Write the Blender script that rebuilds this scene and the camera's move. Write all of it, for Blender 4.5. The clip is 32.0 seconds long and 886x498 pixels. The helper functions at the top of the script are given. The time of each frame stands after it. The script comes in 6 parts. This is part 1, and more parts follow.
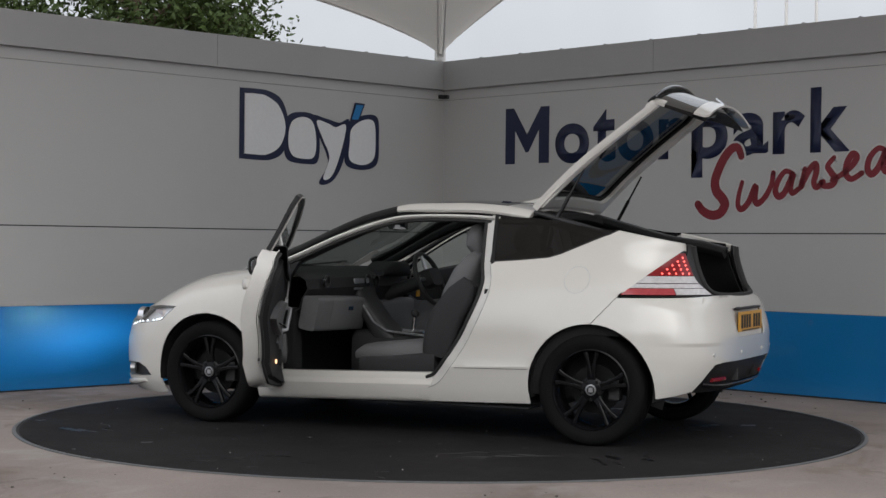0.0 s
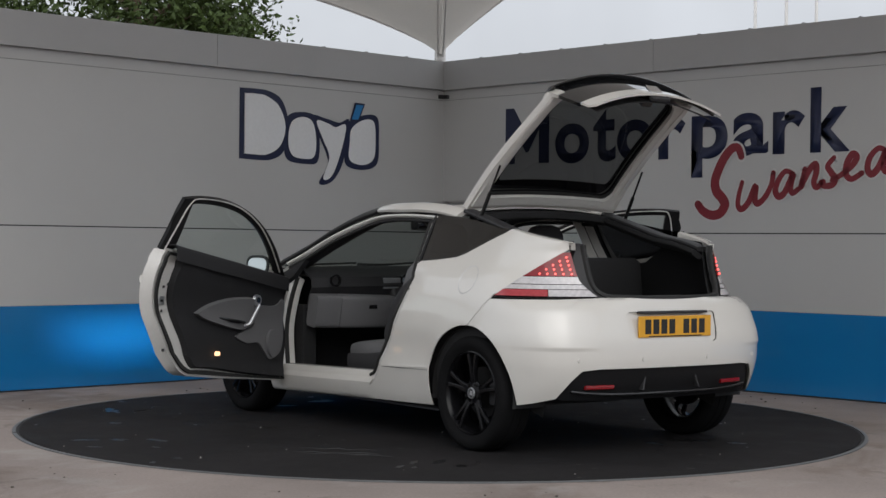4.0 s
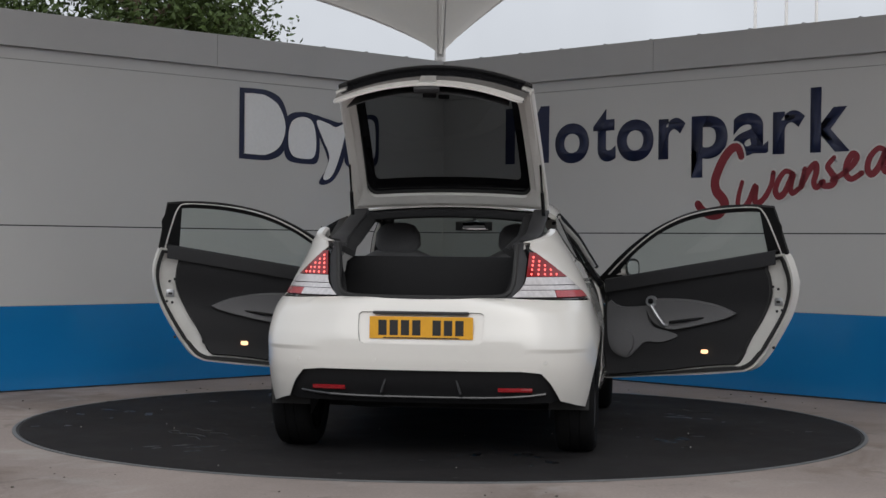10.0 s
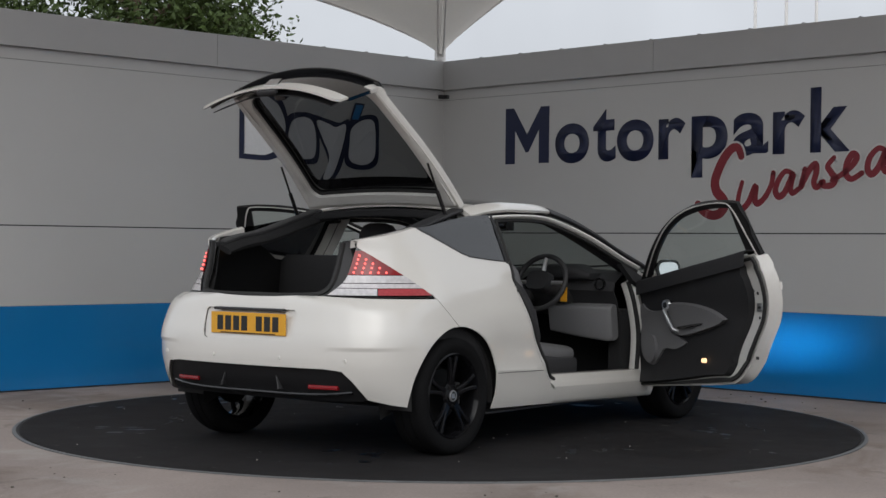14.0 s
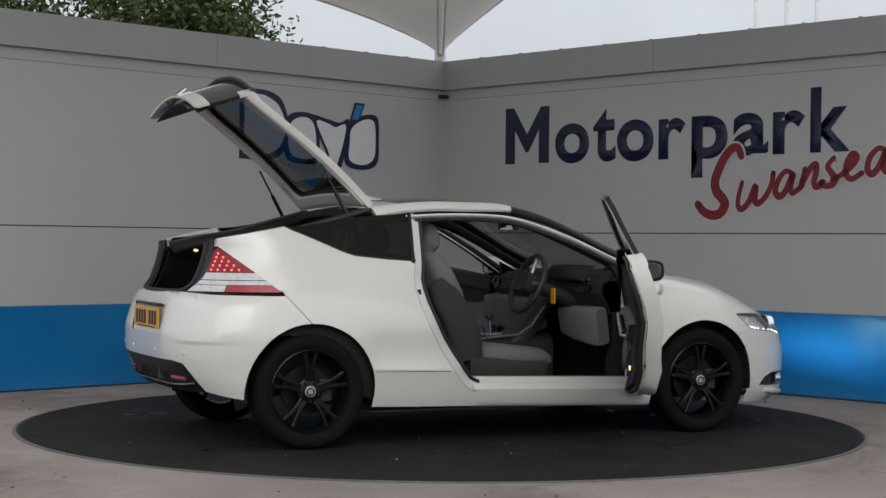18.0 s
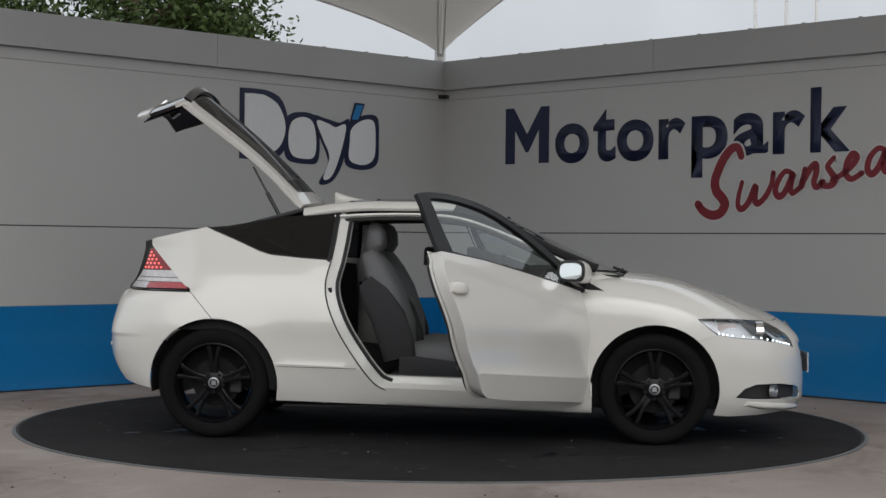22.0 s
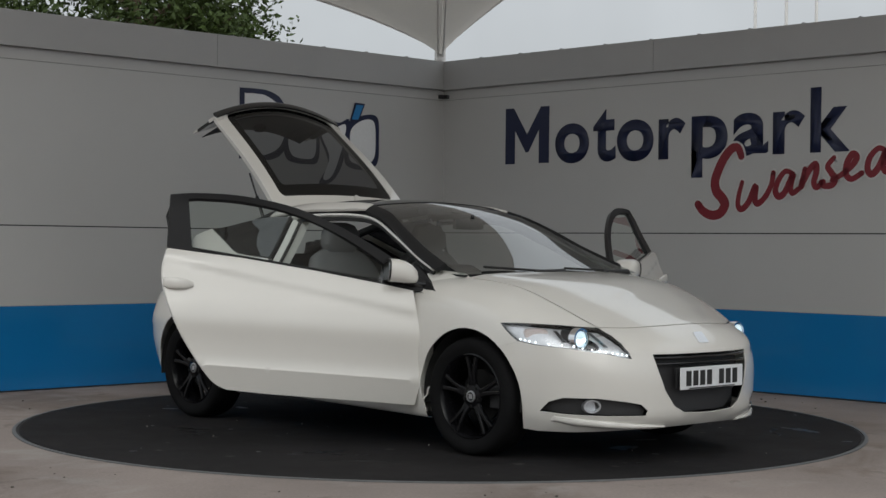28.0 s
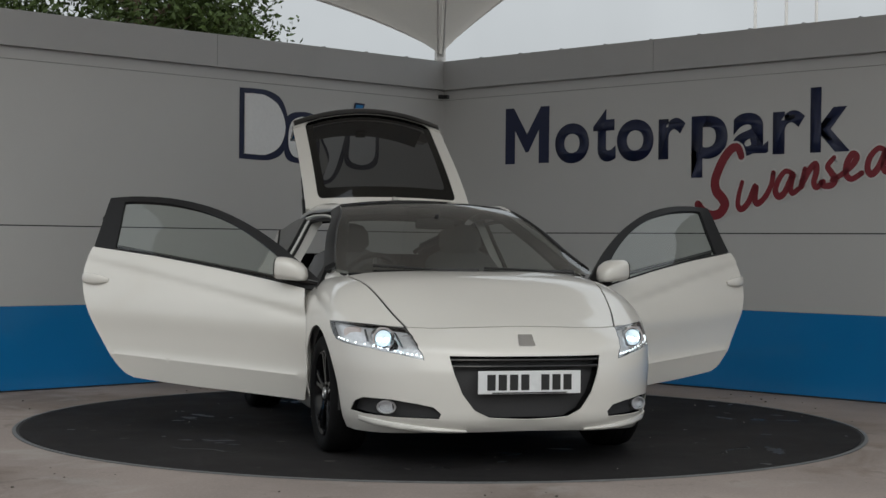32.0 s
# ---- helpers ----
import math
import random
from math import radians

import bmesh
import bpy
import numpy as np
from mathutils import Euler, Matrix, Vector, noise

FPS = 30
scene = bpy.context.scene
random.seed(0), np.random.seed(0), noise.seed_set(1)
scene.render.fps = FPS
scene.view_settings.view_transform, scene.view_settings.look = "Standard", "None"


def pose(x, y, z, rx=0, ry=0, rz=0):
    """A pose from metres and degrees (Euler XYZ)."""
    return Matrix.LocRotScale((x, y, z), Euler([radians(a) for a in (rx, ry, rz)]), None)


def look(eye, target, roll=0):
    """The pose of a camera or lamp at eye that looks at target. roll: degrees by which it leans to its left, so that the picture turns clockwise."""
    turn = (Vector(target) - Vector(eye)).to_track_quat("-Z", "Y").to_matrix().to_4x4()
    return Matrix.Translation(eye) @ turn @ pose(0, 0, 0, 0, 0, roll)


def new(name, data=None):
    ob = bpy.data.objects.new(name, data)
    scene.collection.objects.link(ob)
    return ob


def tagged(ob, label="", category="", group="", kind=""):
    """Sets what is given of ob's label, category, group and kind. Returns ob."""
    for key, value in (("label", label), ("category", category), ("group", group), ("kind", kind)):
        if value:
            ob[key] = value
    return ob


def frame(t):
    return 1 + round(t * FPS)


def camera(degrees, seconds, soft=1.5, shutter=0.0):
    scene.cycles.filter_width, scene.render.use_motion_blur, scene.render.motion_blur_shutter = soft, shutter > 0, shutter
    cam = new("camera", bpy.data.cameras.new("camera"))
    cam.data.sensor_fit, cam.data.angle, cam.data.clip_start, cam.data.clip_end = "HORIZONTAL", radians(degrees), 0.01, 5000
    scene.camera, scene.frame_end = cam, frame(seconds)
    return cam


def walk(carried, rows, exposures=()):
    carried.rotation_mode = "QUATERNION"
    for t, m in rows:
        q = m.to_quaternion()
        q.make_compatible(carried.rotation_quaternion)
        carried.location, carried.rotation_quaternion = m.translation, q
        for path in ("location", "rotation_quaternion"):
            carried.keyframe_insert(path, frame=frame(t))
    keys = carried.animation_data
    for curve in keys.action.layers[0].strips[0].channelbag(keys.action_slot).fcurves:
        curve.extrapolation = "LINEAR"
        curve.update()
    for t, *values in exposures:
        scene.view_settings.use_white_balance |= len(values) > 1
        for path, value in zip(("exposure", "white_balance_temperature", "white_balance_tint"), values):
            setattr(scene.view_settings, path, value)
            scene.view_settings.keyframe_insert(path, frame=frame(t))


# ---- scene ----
# The camera stands still on a stand in front of the turntable.
cam = camera(30.16, 32.0)
EYE = look((0.0, -10.0305, 1.0891), (0.005, -0.0305, 1.0651), 0.5845)
walk(cam, [(0.0, EYE), (32.0, EYE)], [(0.0, 0.25, 6600, 10), (9.0, 0.20, 6550, 10), (19.0, 0.24, 6550, 9), (21.3, 0.19, 6570, 8.5), (23.0, 0.02, 6600, 8), (25.0, -0.02, 6620, 7.5), (32.0, -0.04, 6680, 6)])

# ---- light: an overcast sky ----
world = bpy.data.worlds.new("overcast_sky")
scene.world = world
world.use_nodes = True


def node(tree, kind, **values):
    n = tree.nodes.new(kind)
    for key, value in values.items():
        n.inputs[key.replace("_", " ")].default_value = value
    return n


wt = world.node_tree
sky = wt.nodes.new("ShaderNodeTexSky")
sky.sky_type, sky.sun_disc = "NISHITA", False
sky.sun_elevation, sky.sun_rotation = radians(38), radians(165)
sky.dust_density, sky.air_density = 4.0, 1.0
grey = node(wt, "ShaderNodeHueSaturation", Saturation=0.18, Value=1.0)
cloud_at = wt.nodes.new("ShaderNodeTexCoord")
cloud = node(wt, "ShaderNodeTexNoise", Scale=2.2, Detail=5.0, Roughness=0.55)
cloud_ramp = node(wt, "ShaderNodeMapRange")
cloud_ramp.inputs["From Min"].default_value, cloud_ramp.inputs["From Max"].default_value = 0.3, 0.75
cloud_ramp.inputs["To Min"].default_value, cloud_ramp.inputs["To Max"].default_value = 0.74, 1.14
cloud_tint = node(wt, "ShaderNodeMix")
cloud_tint.data_type, cloud_tint.inputs["Factor"].default_value = "RGBA", 0.8
cloud_tint.inputs[7].default_value = (6.5, 6.9, 7.55, 1.0)
veil = wt.nodes.new("ShaderNodeVectorMath")
veil.operation = "SCALE"
back = wt.nodes["Background"]
SKY_STRENGTH = 0.108
back.inputs["Strength"].default_value = SKY_STRENGTH
wt.links.new(sky.outputs[0], grey.inputs["Color"])
wt.links.new(grey.outputs[0], cloud_tint.inputs[6])
wt.links.new(cloud_at.outputs["Generated"], cloud.inputs["Vector"])
wt.links.new(cloud.outputs[0], cloud_ramp.inputs["Value"])
wt.links.new(cloud_tint.outputs[2], veil.inputs[0])
split = wt.nodes.new("ShaderNodeSeparateXYZ")
zenith = wt.nodes.new("ShaderNodeMath")
zenith.operation, zenith.inputs[1].default_value, zenith.inputs[2].default_value = "MULTIPLY_ADD", 0.75, 0.92
both_sky = wt.nodes.new("ShaderNodeMath")
both_sky.operation = "MULTIPLY"
wt.links.new(cloud_at.outputs["Generated"], split.inputs[0])
wt.links.new(split.outputs["Z"], zenith.inputs[0])
wt.links.new(zenith.outputs[0], both_sky.inputs[0])
wt.links.new(cloud_ramp.outputs[0], both_sky.inputs[1])
wt.links.new(both_sky.outputs[0], veil.inputs["Scale"])
wt.links.new(veil.outputs[0], back.inputs["Color"])

sun_data = bpy.data.lights.new("sun", "SUN")
sun_data.energy, sun_data.angle, sun_data.color = 0.62, radians(50), (1.0, 0.98, 0.95)
sun = new("sun", sun_data)
sun.matrix_world = look((-0.8, -8.0, 4.4), (0.0, 0.0, 0.0))


# ---- materials ----
def material(name, colour, rough=0.5, metal=0.0, coat=0.0, grain=0.0, grain_scale=40.0, stain=0.0, stain_scale=1.5,
             bump=0.0, bump_scale=None, spec=0.5, stretch=(1, 1, 1), rough_var=0.0, emit=0.0, emit_colour=None,
             see=0.0, alpha=1.0, per_piece=0.0, ior=1.45, where="Object"):
    """A surface with a base colour varied at two scales (grain and stains) and a fine relief."""
    m = bpy.data.materials.new(name)
    m.use_nodes = True
    t = m.node_tree
    b = t.nodes["Principled BSDF"]
    b.inputs["Base Color"].default_value = (*colour, 1)
    b.inputs["Roughness"].default_value = rough
    b.inputs["Metallic"].default_value = metal
    b.inputs["IOR"].default_value = ior
    b.inputs["Specular IOR Level"].default_value = spec
    b.inputs["Coat Weight"].default_value = coat
    b.inputs["Coat Roughness"].default_value = 0.04
    b.inputs["Transmission Weight"].default_value = see
    b.inputs["Alpha"].default_value = alpha
    if emit:
        b.inputs["Emission Color"].default_value = (*(emit_colour or colour), 1)
        b.inputs["Emission Strength"].default_value = emit
    at = t.nodes.new("ShaderNodeTexCoord")
    place = t.nodes.new("ShaderNodeMapping")
    place.inputs["Scale"].default_value = stretch
    t.links.new(at.outputs[where], place.inputs["Vector"])
    value = None

    def noise_value(scale, low, high, detail=6.0):
        n = node(t, "ShaderNodeTexNoise", Scale=scale, Detail=detail, Roughness=0.6)
        t.links.new(place.outputs[0], n.inputs["Vector"])
        r = node(t, "ShaderNodeMapRange")
        r.inputs["From Min"].default_value, r.inputs["From Max"].default_value = 0.3, 0.7
        r.inputs["To Min"].default_value, r.inputs["To Max"].default_value = low, high
        t.links.new(n.outputs[0], r.inputs["Value"])
        return n, r

    def times(a, c):
        if a is None:
            return c
        k = t.nodes.new("ShaderNodeMath")
        k.operation = "MULTIPLY"
        t.links.new(a, k.inputs[0]), t.links.new(c, k.inputs[1])
        return k.outputs[0]

    fine = None
    if grain:
        fine, r = noise_value(grain_scale, 1 - grain, 1 + grain)
        value = times(value, r.outputs[0])
    if stain:
        _, r = noise_value(stain_scale, 1 - stain, 1 + stain * 0.6, 8.0)
        value = times(value, r.outputs[0])
    if per_piece:
        info = t.nodes.new("ShaderNodeObjectInfo")
        r = node(t, "ShaderNodeMapRange")
        r.inputs["To Min"].default_value, r.inputs["To Max"].default_value = 1 - per_piece, 1 + per_piece
        t.links.new(info.outputs["Random"], r.inputs["Value"])
        value = times(value, r.outputs[0])
    if value is not None:
        v = t.nodes.new("ShaderNodeVectorMath")
        v.operation = "SCALE"
        v.inputs[0].default_value = colour
        t.links.new(value, v.inputs["Scale"])
        t.links.new(v.outputs[0], b.inputs["Base Color"])
    if rough_var:
        _, r = noise_value(stain_scale * 2, rough - rough_var, rough + rough_var)
        t.links.new(r.outputs[0], b.inputs["Roughness"])
    if bump:
        n, _ = noise_value(bump_scale or grain_scale, 0, 1)
        k = node(t, "ShaderNodeBump", Strength=bump, Distance=0.004)
        t.links.new(n.outputs[0], k.inputs["Height"])
        t.links.new(k.outputs[0], b.inputs["Normal"])
    return m


def clear(name, tint, rough=0.0, low=0.05, high=0.95):
    """Thin automotive glass: sees through with a tint, mirrors by its Fresnel gloss."""
    m = bpy.data.materials.new(name)
    m.use_nodes = True
    t = m.node_tree
    t.nodes.remove(t.nodes["Principled BSDF"])
    see = node(t, "ShaderNodeBsdfTransparent", Color=(*tint, 1))
    gloss = node(t, "ShaderNodeBsdfGlossy", Color=(1, 1, 1, 1), Roughness=rough)
    face = node(t, "ShaderNodeLayerWeight", Blend=0.5)
    steep = t.nodes.new("ShaderNodeMath")
    steep.operation, steep.inputs[1].default_value = "POWER", 3.7
    fres = node(t, "ShaderNodeMapRange")
    fres.inputs["To Min"].default_value, fres.inputs["To Max"].default_value = low, high
    mix = t.nodes.new("ShaderNodeMixShader")
    t.links.new(face.outputs["Facing"], steep.inputs[0])
    t.links.new(steep.outputs[0], fres.inputs["Value"])
    t.links.new(fres.outputs[0], mix.inputs[0])
    t.links.new(see.outputs[0], mix.inputs[1])
    t.links.new(gloss.outputs[0], mix.inputs[2])
    t.links.new(mix.outputs[0], t.nodes["Material Output"].inputs["Surface"])
    return m


CONCRETE = material("brushed_concrete", (0.300, 0.252, 0.228), 0.85, grain=0.12, grain_scale=60, stain=0.28, stain_scale=0.9,
                    bump=0.35, bump_scale=90, rough_var=0.1)
# brown water stains and pale worn patches in the concrete
_t = CONCRETE.node_tree
_b = _t.nodes["Principled BSDF"]
_from = _b.inputs["Base Color"].links[0].from_socket
_at = _t.nodes.new("ShaderNodeTexCoord")
for _scale, _lo, _hi, _col, _amount in ((0.7, 0.52, 0.68, (0.11, 0.075, 0.055), 0.75), (3.5, 0.60, 0.72, (0.09, 0.07, 0.055), 0.6), (1.6, 0.56, 0.70, (0.40, 0.38, 0.36), 0.5)):
    _n = node(_t, "ShaderNodeTexNoise", Scale=_scale, Detail=9.0, Roughness=0.62, Distortion=0.6)
    _r = node(_t, "ShaderNodeMapRange")
    _r.inputs["From Min"].default_value, _r.inputs["From Max"].default_value = _lo, _hi
    _r.inputs["To Max"].default_value = _amount
    _m = _t.nodes.new("ShaderNodeMix")
    _m.data_type = "RGBA"
    _m.inputs[7].default_value = (*_col, 1)
    _t.links.new(_at.outputs["Object"], _n.inputs["Vector"])
    _t.links.new(_n.outputs[0], _r.inputs["Value"])
    _t.links.new(_r.outputs[0], _m.inputs["Factor"])
    _t.links.new(_from, _m.inputs[6])
    _from = _m.outputs[2]
_t.links.new(_from, _b.inputs["Base Color"])
PANEL = material("grey_composite_panel", (0.515, 0.515, 0.508), 0.42, grain=0.015, grain_scale=300, stain=0.05, stain_scale=0.5,
                 rough_var=0.05)
FASCIA = material("silver_grey_capping", (0.42, 0.42, 0.42), 0.38, grain=0.02, grain_scale=200, stain=0.06, stain_scale=0.8,
                  rough_var=0.06)
BLUE = material("glossy_blue_band", (0.008, 0.182, 0.46), 0.22, coat=0.5, stain=0.08, stain_scale=0.8, rough_var=0.05)
DARK_GAP = material("dark_sealant", (0.03, 0.03, 0.032), 0.8, grain=0.1)
NAVY = material("navy_vinyl", (0.012, 0.018, 0.055), 0.4, grain=0.06)
CRIMSON = material("crimson_vinyl", (0.20, 0.012, 0.022), 0.4, grain=0.06)
PALE = material("pale_vinyl", (0.78, 0.79, 0.80), 0.45, grain=0.03)
SKYBLUE = material("sky_blue_vinyl", (0.02, 0.20, 0.48), 0.4, grain=0.04)
MAT = material("black_rubber_matting", (0.0165, 0.0150, 0.0155), 0.85, spec=0.22, grain=0.18, grain_scale=120, stain=0.40, stain_scale=1.6,
               bump=0.3, bump_scale=160, rough_var=0.12)
STEEL = material("galvanised_steel", (0.17, 0.175, 0.18), 0.55, metal=0.3, grain=0.1, grain_scale=30, rough_var=0.1)
CANVAS = material("white_canvas_membrane", (0.80, 0.78, 0.73), 0.7, grain=0.03, grain_scale=80, stain=0.06, stain_scale=0.7)

# light passes through the stretched cloth
_t = CANVAS.node_tree
_through = node(_t, "ShaderNodeBsdfTranslucent", Color=(0.78, 0.74, 0.68, 1))
_mix = node(_t, "ShaderNodeMixShader", Fac=0.14)
_t.links.new(_t.nodes["Principled BSDF"].outputs[0], _mix.inputs[1])
_t.links.new(_through.outputs[0], _mix.inputs[2])
_t.links.new(_mix.outputs[0], _t.nodes["Material Output"].inputs["Surface"])
POST_WHITE = material("white_powder_coat", (0.76, 0.75, 0.73), 0.45, grain=0.03, stain=0.05)
BARK = material("brown_bark", (0.09, 0.065, 0.045), 0.9, grain=0.3, grain_scale=25, bump=0.6)
LEAF = material("green_leaves", (0.055, 0.085, 0.022), 0.55, grain=0.3, grain_scale=3, stain=0.3, stain_scale=0.8, spec=0.3)


# ---- mesh helpers ----
def link(name, bm, mat, parent=None, label="", smooth=False):
    me = bpy.data.meshes.new(name)
    bm.to_mesh(me)
    bm.free()
    for m in (mat if isinstance(mat, (list, tuple)) else [mat]):
        me.materials.append(m)
    if smooth:
        for p in me.polygons:
            p.use_smooth = True
        me.set_sharp_from_angle(angle=radians(42))
    ob = new(name, me)
    if parent:
        ob.parent = parent
    if label:
        ob["label"] = label
    return ob


def part(name, bm, mat, parent, label="", smooth=False):
    """One mesh object under a thing or under a part."""
    return link(name, bm, mat, parent, label, smooth)


def box(bm, x0, x1, y0, y1, z0, z1, bevel=0.0, m=None):
    r = bmesh.ops.create_cube(bm, size=1)
    vs = r["verts"]
    bmesh.ops.scale(bm, vec=(x1 - x0, y1 - y0, z1 - z0), verts=vs)
    bmesh.ops.translate(bm, vec=((x0 + x1) / 2, (y0 + y1) / 2, (z0 + z1) / 2), verts=vs)
    if bevel:
        es = list({e for v in vs for e in v.link_edges})
        vs = bmesh.ops.bevel(bm, geom=es, offset=bevel, segments=2, affect="EDGES", profile=0.5)["verts"]
    if m is not None:
        bmesh.ops.transform(bm, matrix=m, verts=vs)
    return vs


def boxes(*rows, bevel=0.0):
    bm = bmesh.new()
    for r in rows:
        box(bm, *r, bevel=bevel)
    return bm


def disc(bm, r0, r1, z0, z1, n=64, m=None):
    """A ring (r0 > 0) or a disc between two heights."""
    rings = []
    for r, z in ((r1, z0), (r1, z1)) + (((r0, z1), (r0, z0)) if r0 > 0 else ()):
        rings.append([bm.verts.new((r * math.cos(2 * math.pi * k / n), r * math.sin(2 * math.pi * k / n), z)) for k in range(n)])
    count = len(rings)
    for i in range(count if r0 > 0 else count - 1):
        a, b = rings[i], rings[(i + 1) % count]
        for k in range(n):
            bm.faces.new((a[k], a[(k + 1) % n], b[(k + 1) % n], b[k]))
    if r0 <= 0:
        bm.faces.new(rings[-1]), bm.faces.new(rings[0][::-1])
    vs = [v for ring in rings for v in ring]
    if m is not None:
        bmesh.ops.transform(bm, matrix=m, verts=vs)
    return vs


def tube(bm, points, radius, n=10, caps=True):
    """A round bar along points; radius may be one number or one per point."""
    pts = [Vector(p) for p in points]
    rad = list(radius) if isinstance(radius, (list, tuple)) else [radius] * len(pts)
    rings, up = [], Vector((0.13, 0.21, 0.97))
    for i, p in enumerate(pts):
        d = (pts[min(i + 1, len(pts) - 1)] - pts[max(i - 1, 0)]).normalized()
        s = d.cross(up)
        s = (s if s.length > 0.05 else d.cross(Vector((1, 0, 0)))).normalized()
        u = s.cross(d)
        rings.append([bm.verts.new(p + rad[i] * (s * math.cos(2 * math.pi * k / n) + u * math.sin(2 * math.pi * k / n))) for k in range(n)])
    for a, b in zip(rings, rings[1:]):
        for k in range(n):
            bm.faces.new((a[k], a[(k + 1) % n], b[(k + 1) % n], b[k]))
    if caps:
        bm.faces.new(rings[0][::-1]), bm.faces.new(rings[-1])
    return bm


def grid(bm, f, us, vs, flip=False):
    """A sheet of quads f(u, v)."""
    rows = [[bm.verts.new(f(u, v)) for v in vs] for u in us]
    for a, b in zip(rows, rows[1:]):
        for k in range(len(vs) - 1):
            q = (a[k], b[k], b[k + 1], a[k + 1])
            bm.faces.new(q[::-1] if flip else q)
    return rows


def curve(xs, ys):
    """A smooth line through few stations (monotone cubic)."""
    xs, ys = np.array(xs, float), np.array(ys, float)
    h, d = np.diff(xs), np.diff(ys) / np.diff(xs)
    s = np.zeros(len(xs))
    s[0], s[-1] = d[0], d[-1]
    for i in range(1, len(xs) - 1):
        if d[i - 1] * d[i] > 0:
            s[i] = 2 * d[i - 1] * d[i] / (d[i - 1] + d[i])

    def f(x):
        x = min(max(x, xs[0]), xs[-1])
        i = min(max(int(np.searchsorted(xs, x)) - 1, 0), len(h) - 1)
        t = (x - xs[i]) / h[i]
        return float((1 + 2 * t) * (1 - t) ** 2 * ys[i] + t * (1 - t) ** 2 * h[i] * s[i]
                     + t * t * (3 - 2 * t) * ys[i + 1] + t * t * (t - 1) * h[i] * s[i + 1])
    return f


def spline(points, n=8, closed=False):
    """Points along a Catmull-Rom line through the given ones."""
    p = [Vector(q) for q in points]
    out, m = [], len(p)
    for i in range(m if closed else m - 1):
        a, b, c, d = (p[(i - 1) % m], p[i], p[(i + 1) % m], p[(i + 2) % m]) if closed else (p[max(i - 1, 0)], p[i], p[i + 1], p[min(i + 2, m - 1)])
        for k in range(n):
            t = k / n
            out.append(0.5 * (2 * b + (c - a) * t + (2 * a - 5 * b + 4 * c - d) * t * t + (3 * b - a - 3 * c + d) * t ** 3))
    return out if closed else out + [p[-1]]


# ---- setting: ground, turntable, walls ----
g = bmesh.new()
grid(g, lambda u, v: (u, v, 0.0), [-600, -60, -12, -6, 0, 6, 12, 60, 600], [-600, -60, -12, -6, 0, 6, 12, 60, 600])
tagged(link("ground", g, CONCRETE), "stained pale brown-grey concrete forecourt with small stones", "ground", kind="structure")

turntable = tagged(new("turntable"), "round black rubber-matted vehicle turntable with a thin steel rim", "turntable")
g = bmesh.new()
disc(g, 0, 2.490, 0.0015, 0.006, 160)
part("mat", g, MAT, turntable)
SCUFF = material("dry_dust_mark", (0.045, 0.042, 0.040), 0.9, grain=0.3, grain_scale=60)
WET = material("dark_oily_stain", (0.006, 0.006, 0.0065), 0.35, grain=0.2, grain_scale=30)
GRIT = material("pale_grit", (0.30, 0.28, 0.26), 0.9, grain=0.2, grain_scale=50, per_piece=0.4)
mark_rng = random.Random(21)


def blot(g, x, y, r, z, squeeze=1.0, turn=0.0, n=16):
    """An uneven flat patch."""
    ring = []
    for k in range(n):
        t = 2 * math.pi * k / n
        q = r * mark_rng.uniform(0.55, 1.1)
        u, v = q * math.cos(t), q * squeeze * math.sin(t)
        ring.append(g.verts.new((x + u * math.cos(turn) - v * math.sin(turn), y + u * math.sin(turn) + v * math.cos(turn), z)))
    g.faces.new(ring)


for k in range(56):
    rad, t = 2.42 * math.sqrt(mark_rng.uniform(0.12, 1.0)), mark_rng.uniform(0, 2 * math.pi)
    g = bmesh.new()
    wet = k % 3 == 0
    blot(g, rad * math.cos(t) + mark_rng.gauss(0, 0.06), rad * math.sin(t) + mark_rng.gauss(0, 0.06), mark_rng.uniform(0.008, 0.035) * (1.4 if wet else 1), 0.0066 + 0.0001 * (k % 7), mark_rng.uniform(0.3, 1.0), mark_rng.uniform(0, 3))
    part("stain" if wet else "scuff", g, WET if wet else SCUFF, turntable)
for k in range(7):
    # spilled wet patches, each a cluster of uneven puddles
    t, rad = 0.9 * k + mark_rng.uniform(-0.3, 0.3), mark_rng.uniform(1.45, 2.25)
    x, y, lean = rad * math.cos(t), rad * math.sin(t), mark_rng.uniform(0, 3)
    for j in range(5):
        g = bmesh.new()
        blot(g, x + mark_rng.gauss(0, 0.11), y + mark_rng.gauss(0, 0.11), mark_rng.uniform(0.03, 0.10), 0.0063 + 0.00006 * j, mark_rng.uniform(0.25, 0.6), lean + mark_rng.gauss(0, 0.3), 22)
        part("wet_patch", g, WET, turntable)
for k in range(5):
    t, rad = mark_rng.uniform(0, 6.28), mark_rng.uniform(1.5, 2.2)
    pts = [(rad * math.cos(t) + 0.09 * j * math.cos(t + 1.9) + mark_rng.gauss(0, 0.02), rad * math.sin(t) + 0.09 * j * math.sin(t + 1.9) + mark_rng.gauss(0, 0.02), 0.0058) for j in range(6)]
    g = bmesh.new()
    tube(g, pts, [0.001, 0.003, 0.004, 0.003, 0.004, 0.001], 5)
    part("crack", g, WET, turntable)
g = bmesh.new()
